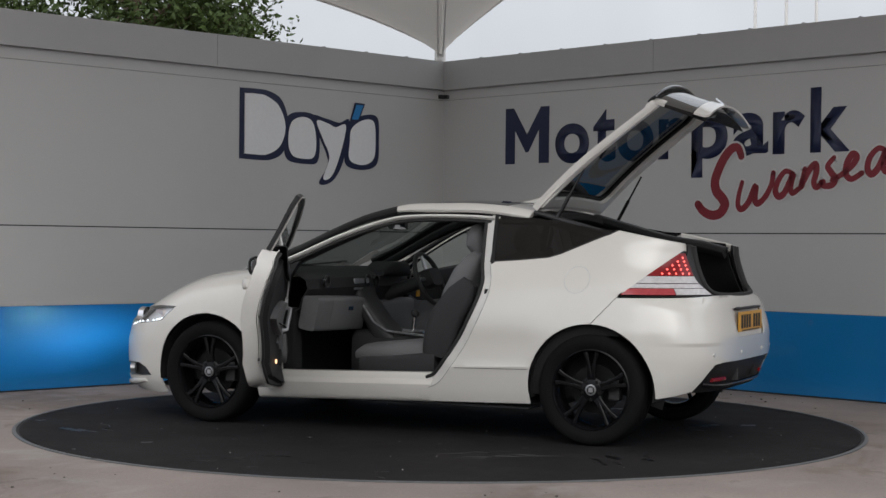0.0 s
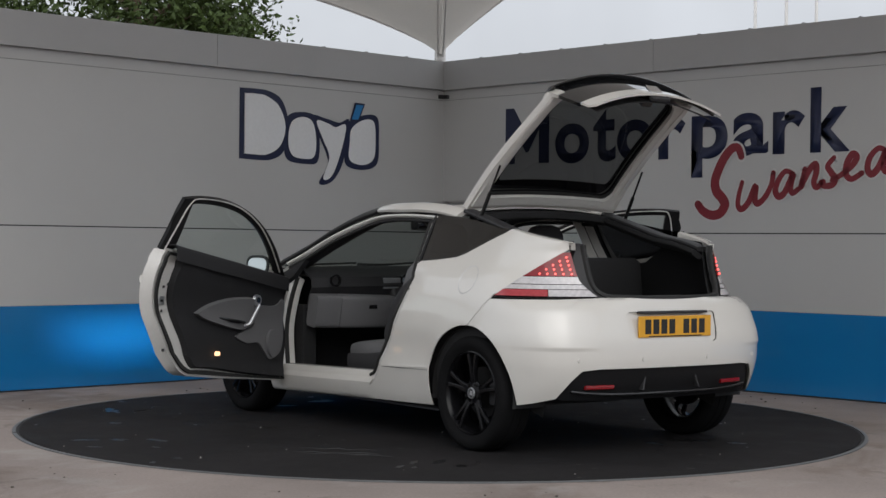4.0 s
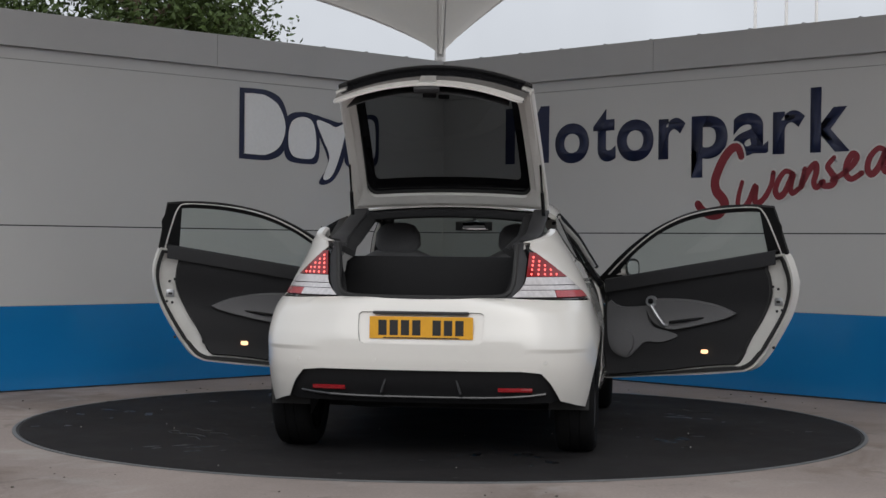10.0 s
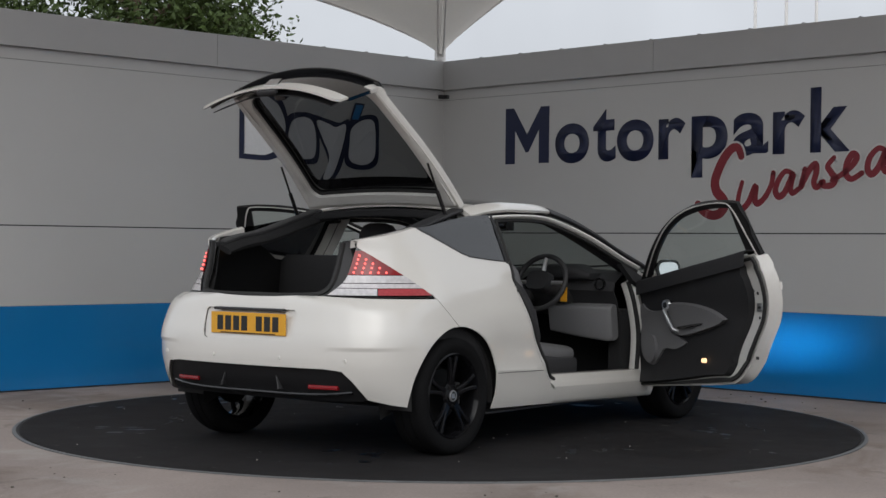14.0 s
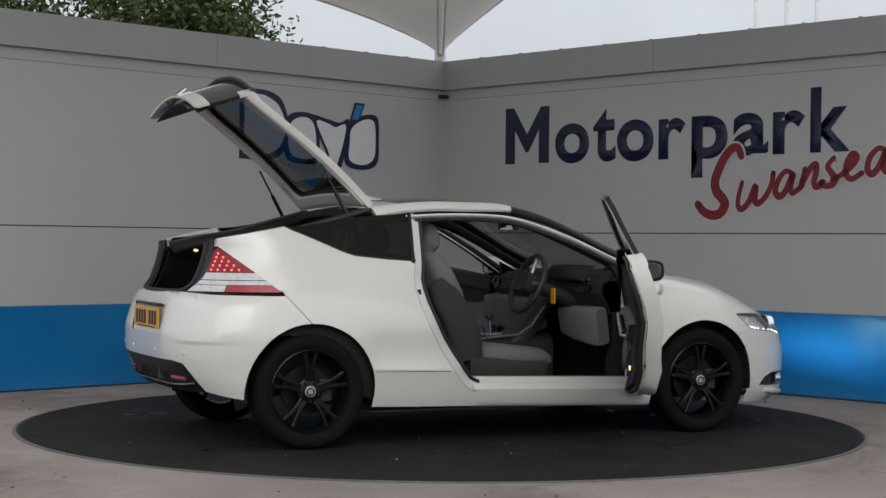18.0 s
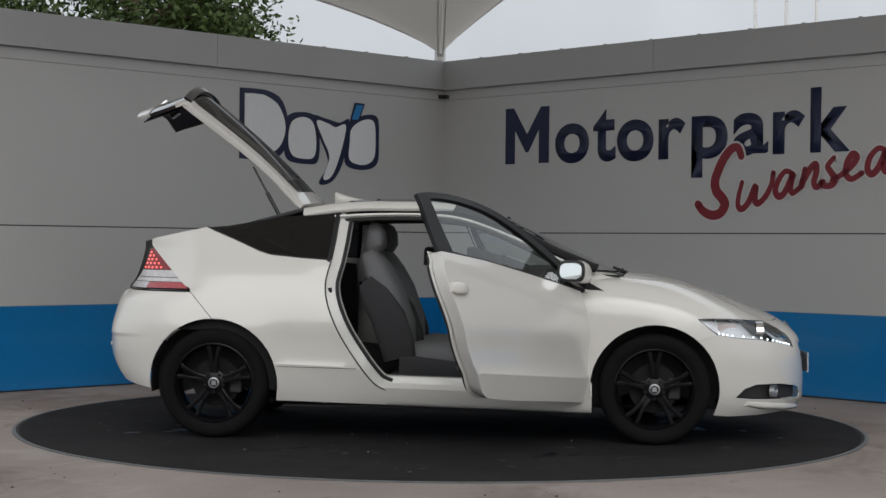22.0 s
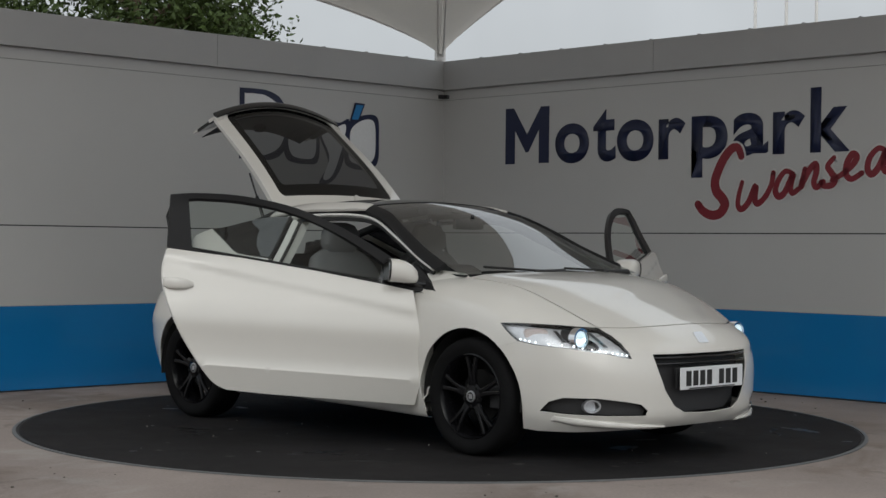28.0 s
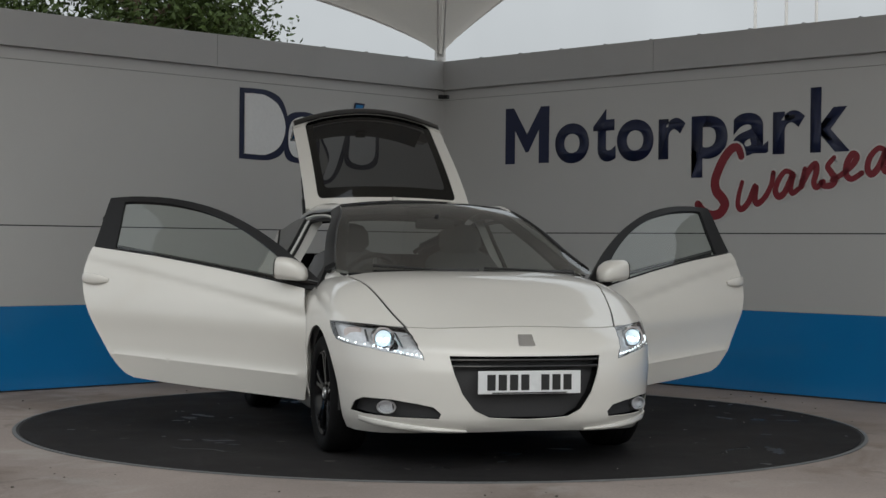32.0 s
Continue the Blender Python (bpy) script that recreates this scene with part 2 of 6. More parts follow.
for k in range(30):
    rad, t = 2.45 * math.sqrt(mark_rng.random()), mark_rng.uniform(0, 6.28)
    q = mark_rng.uniform(0.0015, 0.0045)
    bmesh.ops.create_icosphere(g, subdivisions=1, radius=q, matrix=Matrix.Translation((rad * math.cos(t), rad * math.sin(t), 0.006 + q * 0.5)))
tagged(part("grit", g, GRIT, turntable), "pale grit scattered on the matting", kind="stuff")
g = bmesh.new()
for k in range(420):
    x, y = mark_rng.uniform(-4.2, 4.2), mark_rng.uniform(-5.2, 3.4)
    if math.hypot(x, y) < 2.6 or y > 4.4 - abs(x):
        continue
    q = mark_rng.uniform(0.003, 0.011) * (0.5 + 0.5 * mark_rng.random())
    bmesh.ops.create_icosphere(g, subdivisions=1, radius=q, matrix=Matrix.Translation((x, y, q * 0.4)) @ Matrix.Diagonal((1, mark_rng.uniform(0.6, 1), 0.6, 1)))
tagged(link("gravel", g, material("dark_gravel", (0.10, 0.085, 0.07), 0.9, grain=0.4, grain_scale=80)), "small dark stones and leaf scraps on the concrete", "gravel", kind="stuff")
g = bmesh.new()
disc(g, 2.508, 2.529, 0.0015, 0.007, 160)
tagged(link("floor_trim", g, STEEL), "galvanised steel ring set in the concrete round the turntable", "trim", kind="structure")
g = bmesh.new()
disc(g, 2.490, 2.508, 0.0012, 0.002, 160)
tagged(link("floor_gap", g, DARK_GAP), "dark gap between the turntable and its steel ring", "trim", kind="structure")

CORNER = Vector((0.0017, 4.860, 0.0))
TOP, FASCIA_Z, JOINT, BAND = 2.742, 2.484, 1.200, 0.6164


def wall_frame(angle, side):
    """The pose of a wall: x along it away from the corner, y towards the turntable (side gives its hand), z up."""
    c, s = math.cos(radians(angle)), math.sin(radians(angle))
    inward = Vector((-s, c, 0)) * side
    return Matrix(((c, inward.x, 0, CORNER.x), (s, inward.y, 0, CORNER.y), (0, 0, 1, 0), (0, 0, 0, 1)))


WALLS = {"left": wall_frame(224.83, 1), "right": wall_frame(313.60, -1)}
SIGNS = {"left": WALLS["left"] @ pose(0.0026, 0, -0.0085) @ Matrix.Diagonal((1.0231, 1, 0.9946, 1)),
         "right": WALLS["right"] @ pose(0.0105, 0, 0.0044) @ Matrix.Diagonal((1.0287, 1, 0.9902, 1))}


def wall_piece(name, key, rows, mat, parent=None, bevel=0.0):
    g = boxes(*rows, bevel=bevel)
    bmesh.ops.transform(g, matrix=WALLS[key], verts=g.verts)
    bmesh.ops.recalc_face_normals(g, faces=g.faces)
    return link(name, g, mat, parent)


for key, first, LENGTH in (("left", 2.59, 5.5), ("right", 2.463, 9.2)):
    wall = tagged(wall_piece("wall_" + key, key, [(0.0, LENGTH, -0.22, -0.006, 0.0, TOP - 0.05)], DARK_GAP),
                  "showroom turntable wall of grey composite panels over a glossy blue band", "wall", kind="structure")
    starts = [0.0]
    while first < LENGTH:
        starts.append(first)
        first += 2.45
    starts.append(LENGTH)
    wall_piece("panel", key, [(0.0005, LENGTH - 0.001, -0.006, 0.0, JOINT + 0.005, FASCIA_Z - 0.090)], PANEL, wall)
    wall_piece("panel", key, [(0.0005, LENGTH - 0.001, -0.006, 0.0, BAND + 0.002, JOINT - 0.004)], PANEL, wall)
    wall_piece("panel", key, [(0.0005, LENGTH - 0.001, -0.006, 0.001, 0.012, BAND)], BLUE, wall)["label"] = "glossy blue panel"
    wall_piece("panel", key, [(0.0, LENGTH, -0.006, 0.004, FASCIA_Z - 0.087, FASCIA_Z - 0.0015)], PANEL, wall)
    for a, b in zip(starts, starts[1:]):
        wall_piece("capping", key, [(a + 0.001, b - 0.002, -0.24, 0.055, FASCIA_Z, TOP)], FASCIA, wall, 0.004)["label"] = "folded silver-grey metal capping"
    wall_piece("fitting", key, [(0.012, 0.075, 0.0, 0.03, FASCIA_Z - 0.075, FASCIA_Z - 0.04)], DARK_GAP, wall, 0.004)
    g = bmesh.new()
    s = 0.48
    while s < 5.3:
        box(g, s - 0.012, s + 0.012, -0.02, 0.02, TOP - 0.002, TOP + 0.012, 0.004)
        s += 0.48
    bmesh.ops.transform(g, matrix=WALLS[key], verts=g.verts)
    tagged(part("rivet_row", g, STEEL, wall), "small fixings along the top of the capping", kind="stuff")

# an unseen plain dark wall, added to block low sky and darken reflections
g = boxes((-34.0, 3.0, -30.4, -30.0, 0.0, 6.5))
tagged(link("wall_back", g, material("unseen_wall_brown", (0.07, 0.065, 0.06), 0.6, grain=0.1, stain=0.2, stain_scale=0.4)), "unseen dark wall added behind the camera to shape light and reflections", "wall", kind="structure")

# ---- canopy: a tensile membrane on posts ----
canopy = tagged(new("canopy"), "cream-white tensile fabric canopy stretched over the turntable", "canopy")
CANOPY_PEAK = Vector((0.007, 0.436, 6.36))
# Corners out of view are made up, placed to shade or open floor and walls.
ANCHORS = [Vector(p) for p in ((-0.037, 5.17, 2.886), (-4.6, 2.0, 3.5), (-3.9, -3.4, 4.6), (6.0, -4.6, 3.2), (4.6, 0.35, 5.0))]


def canopy_edge(i, t):
    a, b = ANCHORS[i], ANCHORS[(i + 1) % 5]
    p = a.lerp(b, t)
    mid = 4 * t * (1 - t)
    p += (Vector((0.0, 0.0, 0.0)) - Vector((p.x, p.y, 0))) * 0.10 * mid
    p.z += (0.10, 0.35, 0.35, 0.35, 0.10)[i] * mid
    if i in (0, 4):
        d = t if i == 0 else 1 - t
        p.z += 0.10 * (1 - math.exp(-d / 0.10)) * (1 - d)
    return p


def canopy_at(i, t, r):
    e = canopy_edge(i, t)
    p = e.lerp(CANOPY_PEAK, r)
    p.z -= 1.05 * math.sin(math.pi * r ** 0.8) * (0.55 + 0.45 * (2 * t - 1) ** 2) * 0.8
    return p


for i in range(5):
    g = bmesh.new()
    grid(g, lambda t, r, i=i: canopy_at(i, t, r), [k / 28 for k in range(29)], [k / 16 * 0.93 for k in range(17)])
    part("membrane", g, CANVAS, canopy, smooth=True)
    g = bmesh.new()
    tube(g, [canopy_edge(i, k / 28) for k in range(29)], 0.014, 6)
    part("edge_cable", g, POST_WHITE, canopy)
    a = ANCHORS[i]
    g = bmesh.new()
    tube(g, [(a.x * 1.004, a.y * 1.004, 0.0), (a.x * 1.004, a.y * 1.004, a.z + 0.06)], 0.052, 20)
    part("post", g, POST_WHITE, canopy, smooth=True)
    g = bmesh.new()
    rib = [canopy_at(i, 0.0, k / 16 * 0.93) - Vector((0, 0, 0.02)) for k in range(17)]
    for s in (-1, 1):
        tube(g, [p + Vector((0.05 * s * (0.35 + k / 16), 0, 0)) for k, p in enumerate(rib)], 0.010, 6)
    part("seam", g, POST_WHITE, canopy)

# ---- the car: materials ----
PAINT = material("pearl_white_paint", (0.675, 0.655, 0.615), 0.30, coat=1.0, grain=0.012, grain_scale=900, stain=0.02, stain_scale=2.0)
PAINT.node_tree.nodes["Principled BSDF"].inputs["Coat IOR"].default_value = 1.55
PAINT.node_tree.nodes["Principled BSDF"].inputs["Coat Roughness"].default_value = 0.02
JAMB = material("white_painted_jamb", (0.70, 0.69, 0.66), 0.38, coat=0.4, grain=0.02, stain=0.04, stain_scale=6)
TRIM = material("gloss_black_trim", (0.010, 0.010, 0.011), 0.18, coat=0.4, grain=0.05)
FRAME_BLACK = material("satin_black_frame", (0.014, 0.014, 0.015), 0.42, spec=0.25, grain=0.06)
PLASTIC = material("grained_black_plastic", (0.030, 0.030, 0.032), 0.55, grain=0.15, grain_scale=300, bump=0.25, bump_scale=600)
RUBBER = material("black_rubber", (0.022, 0.022, 0.022), 0.7, grain=0.12, grain_scale=100)
TYRE = material("tyre_rubber", (0.0080, 0.0080, 0.0085), 0.85, spec=0.12, grain=0.18, grain_scale=90, stain=0.2, stain_scale=6, bump=0.2)
ALLOY = material("gloss_black_alloy", (0.006, 0.006, 0.007), 0.18, coat=0.0, spec=0.22, grain=0.1)
CHROME = material("chrome", (0.82, 0.83, 0.85), 0.12, metal=1.0)
SILVER = material("satin_silver", (0.50, 0.51, 0.53), 0.3, metal=0.8)
CARPET = material("black_carpet", (0.014, 0.014, 0.015), 0.95, grain=0.3, grain_scale=400, bump=0.4, bump_scale=500)
LINING = material("charcoal_trim", (0.019, 0.019, 0.021), 0.7, grain=0.12, grain_scale=200, bump=0.2)
GREY_TRIM = material("pale_grey_trim", (0.150, 0.150, 0.155), 0.6, grain=0.06, grain_scale=250, bump=0.15)
FABRIC = material("grey_seat_fabric", (0.145, 0.145, 0.150), 0.9, grain=0.16, grain_scale=350, bump=0.4, bump_scale=400)
DARK_FABRIC = material("dark_seat_fabric", (0.035, 0.035, 0.038), 0.9, grain=0.16, grain_scale=350, bump=0.4, bump_scale=400)
HEADLINER = material("grey_headliner", (0.16, 0.16, 0.16), 0.95, grain=0.05, grain_scale=200)
SCREEN = clear("clear_windscreen", (0.44, 0.48, 0.46))
GLASS = clear("green_tinted_glass", (0.82, 0.88, 0.85))
PRIVACY = clear("dark_privacy_glass", (0.035, 0.035, 0.04))
HATCH_GLASS = clear("dark_hatch_glass", (0.20, 0.205, 0.21), low=0.04, high=0.35)
BLACK_GLASS = material("black_glass_edge", (0.006, 0.006, 0.007), 0.04, coat=0.5)
LENS = clear("clear_lamp_lens", (0.93, 0.94, 0.95))
DULL_LENS = material("dull_red_lens", (0.40, 0.055, 0.065), 0.15, coat=0.4, grain=0.15, grain_scale=60)
RED_LENS = material("red_lamp_lens", (0.22, 0.006, 0.010), 0.15, coat=0.25, grain=0.1, grain_scale=60)
PALE_LENS = material("pale_lamp_lens", (0.56, 0.54, 0.55), 0.15, coat=0.8, grain=0.15, grain_scale=50)
RED_LED = material("red_led", (0.9, 0.05, 0.06), 0.3, emit=1.9, emit_colour=(1.0, 0.14, 0.12))
WHITE_LED = material("white_led", (0.9, 0.95, 1.0), 0.3, emit=2.6, emit_colour=(0.86, 0.93, 1.0))
HEADLAMP = material("lit_headlamp", (0.9, 0.95, 1.0), 0.3, emit=11000.0, emit_colour=(0.42, 0.82, 1.0))
BOWL = material("bright_lamp_bowl", (0.78, 0.79, 0.81), 0.2, metal=0.35, coat=0.5, grain=0.1, grain_scale=70)
HALO = material("lit_projector_ring", (0.9, 0.95, 1.0), 0.3, emit=0.45, emit_colour=(0.60, 0.86, 1.0))
WARM_LED = material("warm_courtesy_lamp", (1.0, 0.6, 0.3), 0.3, emit=1.3, emit_colour=(1.0, 0.60, 0.34))
AMBER = material("pale_side_reflector", (0.66, 0.57, 0.54), 0.2, coat=0.6)
PLATE_Y = material("yellow_plate", (0.72, 0.36, 0.025), 0.35, coat=0.3, grain=0.03, stain=0.05, stain_scale=9)
PLATE_W = material("white_plate", (0.72, 0.73, 0.74), 0.35, coat=0.3, grain=0.03, stain=0.05, stain_scale=9)
MIRROR = material("mirror_glass", (0.9, 0.92, 0.94), 0.02, metal=1.0)
YELLOW = material("yellow_tag", (0.75, 0.36, 0.02), 0.5, grain=0.05)
DISC_STEEL = material("brake_disc_steel", (0.012, 0.012, 0.012), 0.5, metal=0.6, grain=0.1)

# ---- the car: its skin ----
# Car space: x forward from the middle of the wheelbase, y to its left, z up from the tyres' foot.
FRONT_AXLE, REAR_AXLE = 1.2175, -1.2175
WIDTH = curve([0.16, 0.24, 0.33, 0.42, 0.50, 0.60, 0.70, 0.80, 0.90, 1.00, 1.13, 1.26, 1.34],
              [0.790, 0.824, 0.842, 0.852, 0.862, 0.866, 0.852, 0.822, 0.778, 0.722, 0.652, 0.585, 0.500])
NOSE = curve([0.16, 0.20, 0.25, 0.37, 0.48, 0.55], [2.03, 2.095, 2.120, 2.122, 2.114, 2.100])
TAIL = curve([0.20, 0.30, 0.40, 0.50, 0.60, 0.70, 0.80, 0.90, 1.00, 1.10, 1.20],
             [-1.76, -1.83, -1.878, -1.898, -1.894, -1.872, -1.850, -1.826, -1.812, -1.785, -1.75])
TAIL_POWER = curve([0.20, 0.36, 0.60, 0.74, 0.80, 0.826, 0.95, 1.07, 1.10, 1.20], [4.0, 4.0, 4.0, 3.8, 3.3, 2.45, 2.25, 2.45, 2.7, 2.8])
HOOD_Z = curve([0.70, 1.05, 1.20, 1.36, 1.66, 1.86, 1.96, 2.04, 2.085, 2.10],
               [0.965, 0.945, 0.930, 0.905, 0.806, 0.730, 0.686, 0.632, 0.582, 0.552])
XF, XR, LF, LR, ZB, HB = 1.25, -1.20, 1.20, 0.95, 0.55, 0.60
M_FRONT = curve([1.0, 1.30, 1.60, 1.85, 2.10], [4.5, 4.0, 3.0, 2.1, 2.0])
N_FRONT = curve([0.18, 0.30, 0.45, 0.55], [2.7, 2.6, 2.6, 2.5])


FLARE_R = 0.445


def smooth(t):
    t = min(max(t, 0.0), 1.0)
    return t * t * (3 - 2 * t)


def width_at(x, z):
    """Half the width of the body side, with its creases and wheel-arch lips."""
    w = WIDTH(z)
    mid = smooth((x + 1.0) / 0.22) * smooth((0.98 - x) / 0.22)
    low = 0.388 - 0.035 * x
    d = z - low
    w += mid * (0.013 * math.exp(-abs(d) / (0.030 if d > 0 else 0.05)) - 0.010 * math.exp(-((d - 0.12) / 0.09) ** 2))
    line = 0.845 - 0.165 * x
    if z < line:
        w -= 0.016 * smooth((line - z) / 0.030) * math.exp(-(line - z) / 0.13) * smooth((x + 0.75) / 0.2) * smooth((1.15 - x) / 0.25)
    for axle in (FRONT_AXLE, REAR_AXLE):
        r = math.hypot(x - axle, z - 0.305)
        w += 0.005 * smooth((FLARE_R + 0.02 - r) / 0.105) * smooth((z - 0.1) / 0.15)
    return w


def power(v, p):
    return max(v, 0.0) ** p


def front_skin(a, h):
    """The skin ahead of the doors: a runs round the plan to the nose, h up the side and over to the middle of the bonnet."""
    z = min(h, ZB)
    if a <= 0:
        x, f = XF + a, 0.0
    else:
        f = min(a / LF, 1.0) * math.pi / 2
        x = XF + (NOSE(z) - XF) * power(math.sin(f), 2 / N_FRONT(z))
    y = width_at(min(x, XF + 0.4), z) * power(math.cos(f), 2 / N_FRONT(z))
    if h > ZB:
        t = min((h - ZB) / HB, 1.0) * math.pi / 2
        y *= power(math.cos(t), 2 / M_FRONT(x))
        z = ZB + (HOOD_Z(x) - ZB) * power(math.sin(t), 2 / M_FRONT(x))
    return Vector((x, y, z))


def fr_a(x, z):
    if x <= XF:
        return x - XF
    r = min((x - XF) / (NOSE(min(z, ZB)) - XF), 1.0)
    return LF * math.asin(min(r ** (N_FRONT(min(z, ZB)) / 2), 1.0)) / (math.pi / 2)


def fr_side(x, z):
    """Where the skin passes through x and z, seen from the side."""
    a = fr_a(x, z)
    if z <= ZB:
        return (a, z)
    s = min((z - ZB) / max(HOOD_Z(x) - ZB, 1e-4), 1.0) ** (M_FRONT(x) / 2)
    return (a, ZB + HB * math.asin(s) / (math.pi / 2))


def fr_face(y, z):
    """Where it passes through y and z, seen from the front (below the bonnet's edge)."""
    c = min(abs(y) / width_at(XF + 0.4, z), 1.0) ** (N_FRONT(z) / 2)
    return (LF * math.acos(c) / (math.pi / 2), z)


def fr_top(x, y):
    """Where it passes through x and y, seen from above."""
    a = fr_a(x, ZB)
    yc = front_skin(a, ZB).y
    c = min(abs(y) / max(yc, 1e-4), 1.0) ** (M_FRONT(x) / 2)
    return (a, ZB + HB * math.acos(c) / (math.pi / 2))


def fold(z):
    """The fold across the rear bumper."""
    return math.exp(-(z - 0.572) / 0.055) if z > 0.572 else max(1 - (0.572 - z) / 0.02, 0.0)


def rear_skin(a, z):
    """The skin behind the doors: a runs along the side and round the plan to the middle of the tail."""
    if a <= 0:
        x, f, n = XR - a, 0.0, 2.0
    else:
        n = TAIL_POWER(z)
        f = min(a / LR, 1.0) * math.pi / 2
        x = XR + (TAIL(z) - 0.007 * fold(z) * (1 - smooth((a - 0.55) / 0.25)) - XR) * power(math.sin(f), 2 / n)
    return Vector((x, (width_at(max(x, XR - 0.5), z) + 0.004 * fold(z) * smooth((a - 0.2) / 0.3)) * power(math.cos(f), 2 / n), z))


def re_side(x, z):
    if x >= XR:
        return (XR - x, z)
    r = min((x - XR) / (TAIL(z) - XR), 1.0)
    return (LR * math.asin(min(r ** (TAIL_POWER(z) / 2), 1.0)) / (math.pi / 2), z)


def re_face(y, z):
    c = min(abs(y) / width_at(XR - 0.5, z), 1.0) ** (TAIL_POWER(z) / 2)
    return (LR * math.acos(c) / (math.pi / 2), z)


from mathutils.geometry import delaunay_2d_cdt


def inside(p, ring):
    hit, n = False, len(ring)
    for i in range(n):
        (x0, y0), (x1, y1) = ring[i], ring[(i + 1) % n]
        if (y0 > p[1]) != (y1 > p[1]) and p[0] < (x1 - x0) * (p[1] - y0) / (y1 - y0) + x0:
            hit = not hit
    return hit


def fine(ring, step):
    out = []
    for i, p in enumerate(ring):
        q = ring[(i + 1) % len(ring)]
        n = max(1, int(math.hypot(q[0] - p[0], q[1] - p[1]) / step))
        out += [(p[0] + (q[0] - p[0]) * k / n, p[1] + (q[1] - p[1]) * k / n) for k in range(n)]
    return out


def near_edge(p, ring, d):
    for i, a in enumerate(ring):
        b = ring[(i + 1) % len(ring)]
        vx, vy = b[0] - a[0], b[1] - a[1]
        t = min(max(((p[0] - a[0]) * vx + (p[1] - a[1]) * vy) / max(vx * vx + vy * vy, 1e-12), 0), 1)
        if math.hypot(p[0] - a[0] - t * vx, p[1] - a[1] - t * vy) < d:
            return True
    return False


def sheet(ring, skin, step=0.04, lift=0.0, side=1, holes=(), creases=()):
    """A skin panel: the part of a skin inside a ring of its own coordinates, less the holes. side -1 gives the mirrored panel."""
    ring = fine(ring, step)
    holes = [fine(h, step) for h in holes]
    pts, edges = [], []
    for r in [ring, *holes]:
        k = len(pts)
        pts += r
        edges += [(k + i, k + (i + 1) % len(r)) for i in range(len(r))]
    us, vs = [p[0] for p in ring], [p[1] for p in ring]
    sharp = []
    for line in creases:
        line = [p for i in range(len(line) - 1) for p in [(line[i][0] + (line[i + 1][0] - line[i][0]) * k / 3, line[i][1] + (line[i + 1][1] - line[i][1]) * k / 3) for k in range(3)]]
        for i, p in enumerate(line):
            a, b = line[max(i - 1, 0)], line[min(i + 1, len(line) - 1)]
            d = Vector((b[0] - a[0], b[1] - a[1])).normalized()
            for o in (-0.014, -0.004, 0.0, 0.004, 0.014):
                q = (p[0] - d.y * o, p[1] + d.x * o)
                if inside(q, ring) and not any(inside(q, h) for h in holes) and not any(near_edge(q, r, 0.003) for r in [ring, *holes]):
                    sharp.append(q)
    pts += sharp
    bins = {(int(q[0] / 0.03), int(q[1] / 0.03)) for q in sharp}
    u = min(us) + step / 2
    while u < max(us):
        v = min(vs) + step / 2
        while v < max(vs):
            if (int(u / 0.03), int(v / 0.03)) not in bins and inside((u, v), ring) and not any(inside((u, v), h) for h in holes) and not any(near_edge((u, v), r, step * 0.45) for r in [ring, *holes]):
                pts.append((u, v))
            v += step
        u += step
    out = delaunay_2d_cdt([Vector(p) for p in pts], edges, [], 0, 1e-6)
    g = bmesh.new()
    e = 1e-3
    flat = [(p.x, p.y) for p in out[0]]
    made = []
    for q in flat:
        p = skin(*q)
        if lift:
            n = (skin(q[0] + e, q[1]) - skin(q[0] - e, q[1])).cross(skin(q[0], q[1] + e) - skin(q[0], q[1] - e))
            if n.length > 1e-12:
                n.normalize()
                if n.dot(p - Vector((p.x * 0.8, 0, 0.5))) < 0:
                    n.negate()
                p = p + n * lift
        made.append(g.verts.new((p.x, p.y * side, p.z)))
    for f in out[2]:
        c = (sum(flat[i][0] for i in f) / len(f), sum(flat[i][1] for i in f) / len(f))
        if len(f) >= 3 and inside(c, ring) and not any(inside(c, h) for h in holes):
            try:
                g.faces.new([made[i] for i in f])
            except ValueError:
                pass
    bmesh.ops.delete(g, geom=[v for v in g.verts if not v.link_faces], context="VERTS")
    return g


def outward(g, centre=(0, 0, 0.5)):
    """Turn the faces of an open sheet away from the car's inside."""
    bmesh.ops.recalc_face_normals(g, faces=g.faces)
    s = sum((f.calc_center_median() - Vector((f.calc_center_median().x * 0.75, 0, centre[2]))).dot(f.normal) * f.calc_area() for f in g.faces)
    if s < 0:
        bmesh.ops.reverse_faces(g, faces=g.faces)
    return g


def both(make):
    """Join the left and right halves of a panel that crosses the middle."""
    g = make(1)
    other = bpy.data.meshes.new("half")
    h = make(-1)
    h.to_mesh(other)
    h.free()
    g.from_mesh(other)
    bpy.data.meshes.remove(other)
    bmesh.ops.remove_doubles(g, verts=g.verts, dist=0.002)
    return g


def skin_part(name, g, mat, parent, thick=0.004, label="", flat=False):
    ob = part(name, outward(g), mat, parent, label, smooth=not flat)
    if thick:
        s = ob.modifiers.new("thickness", "SOLIDIFY")
        s.thickness, s.offset, s.use_even_offset = thick, -1, False
        if not flat:
            e = ob.modifiers.new("crisp_edges", "EDGE_SPLIT")
            e.split_angle = radians(58)
    return ob


def curved(points, n=6):
    """A rounded line of pairs through a few."""
    return [(p.x, p.y) for p in spline([(q[0], q[1], 0) for q in points], n)]


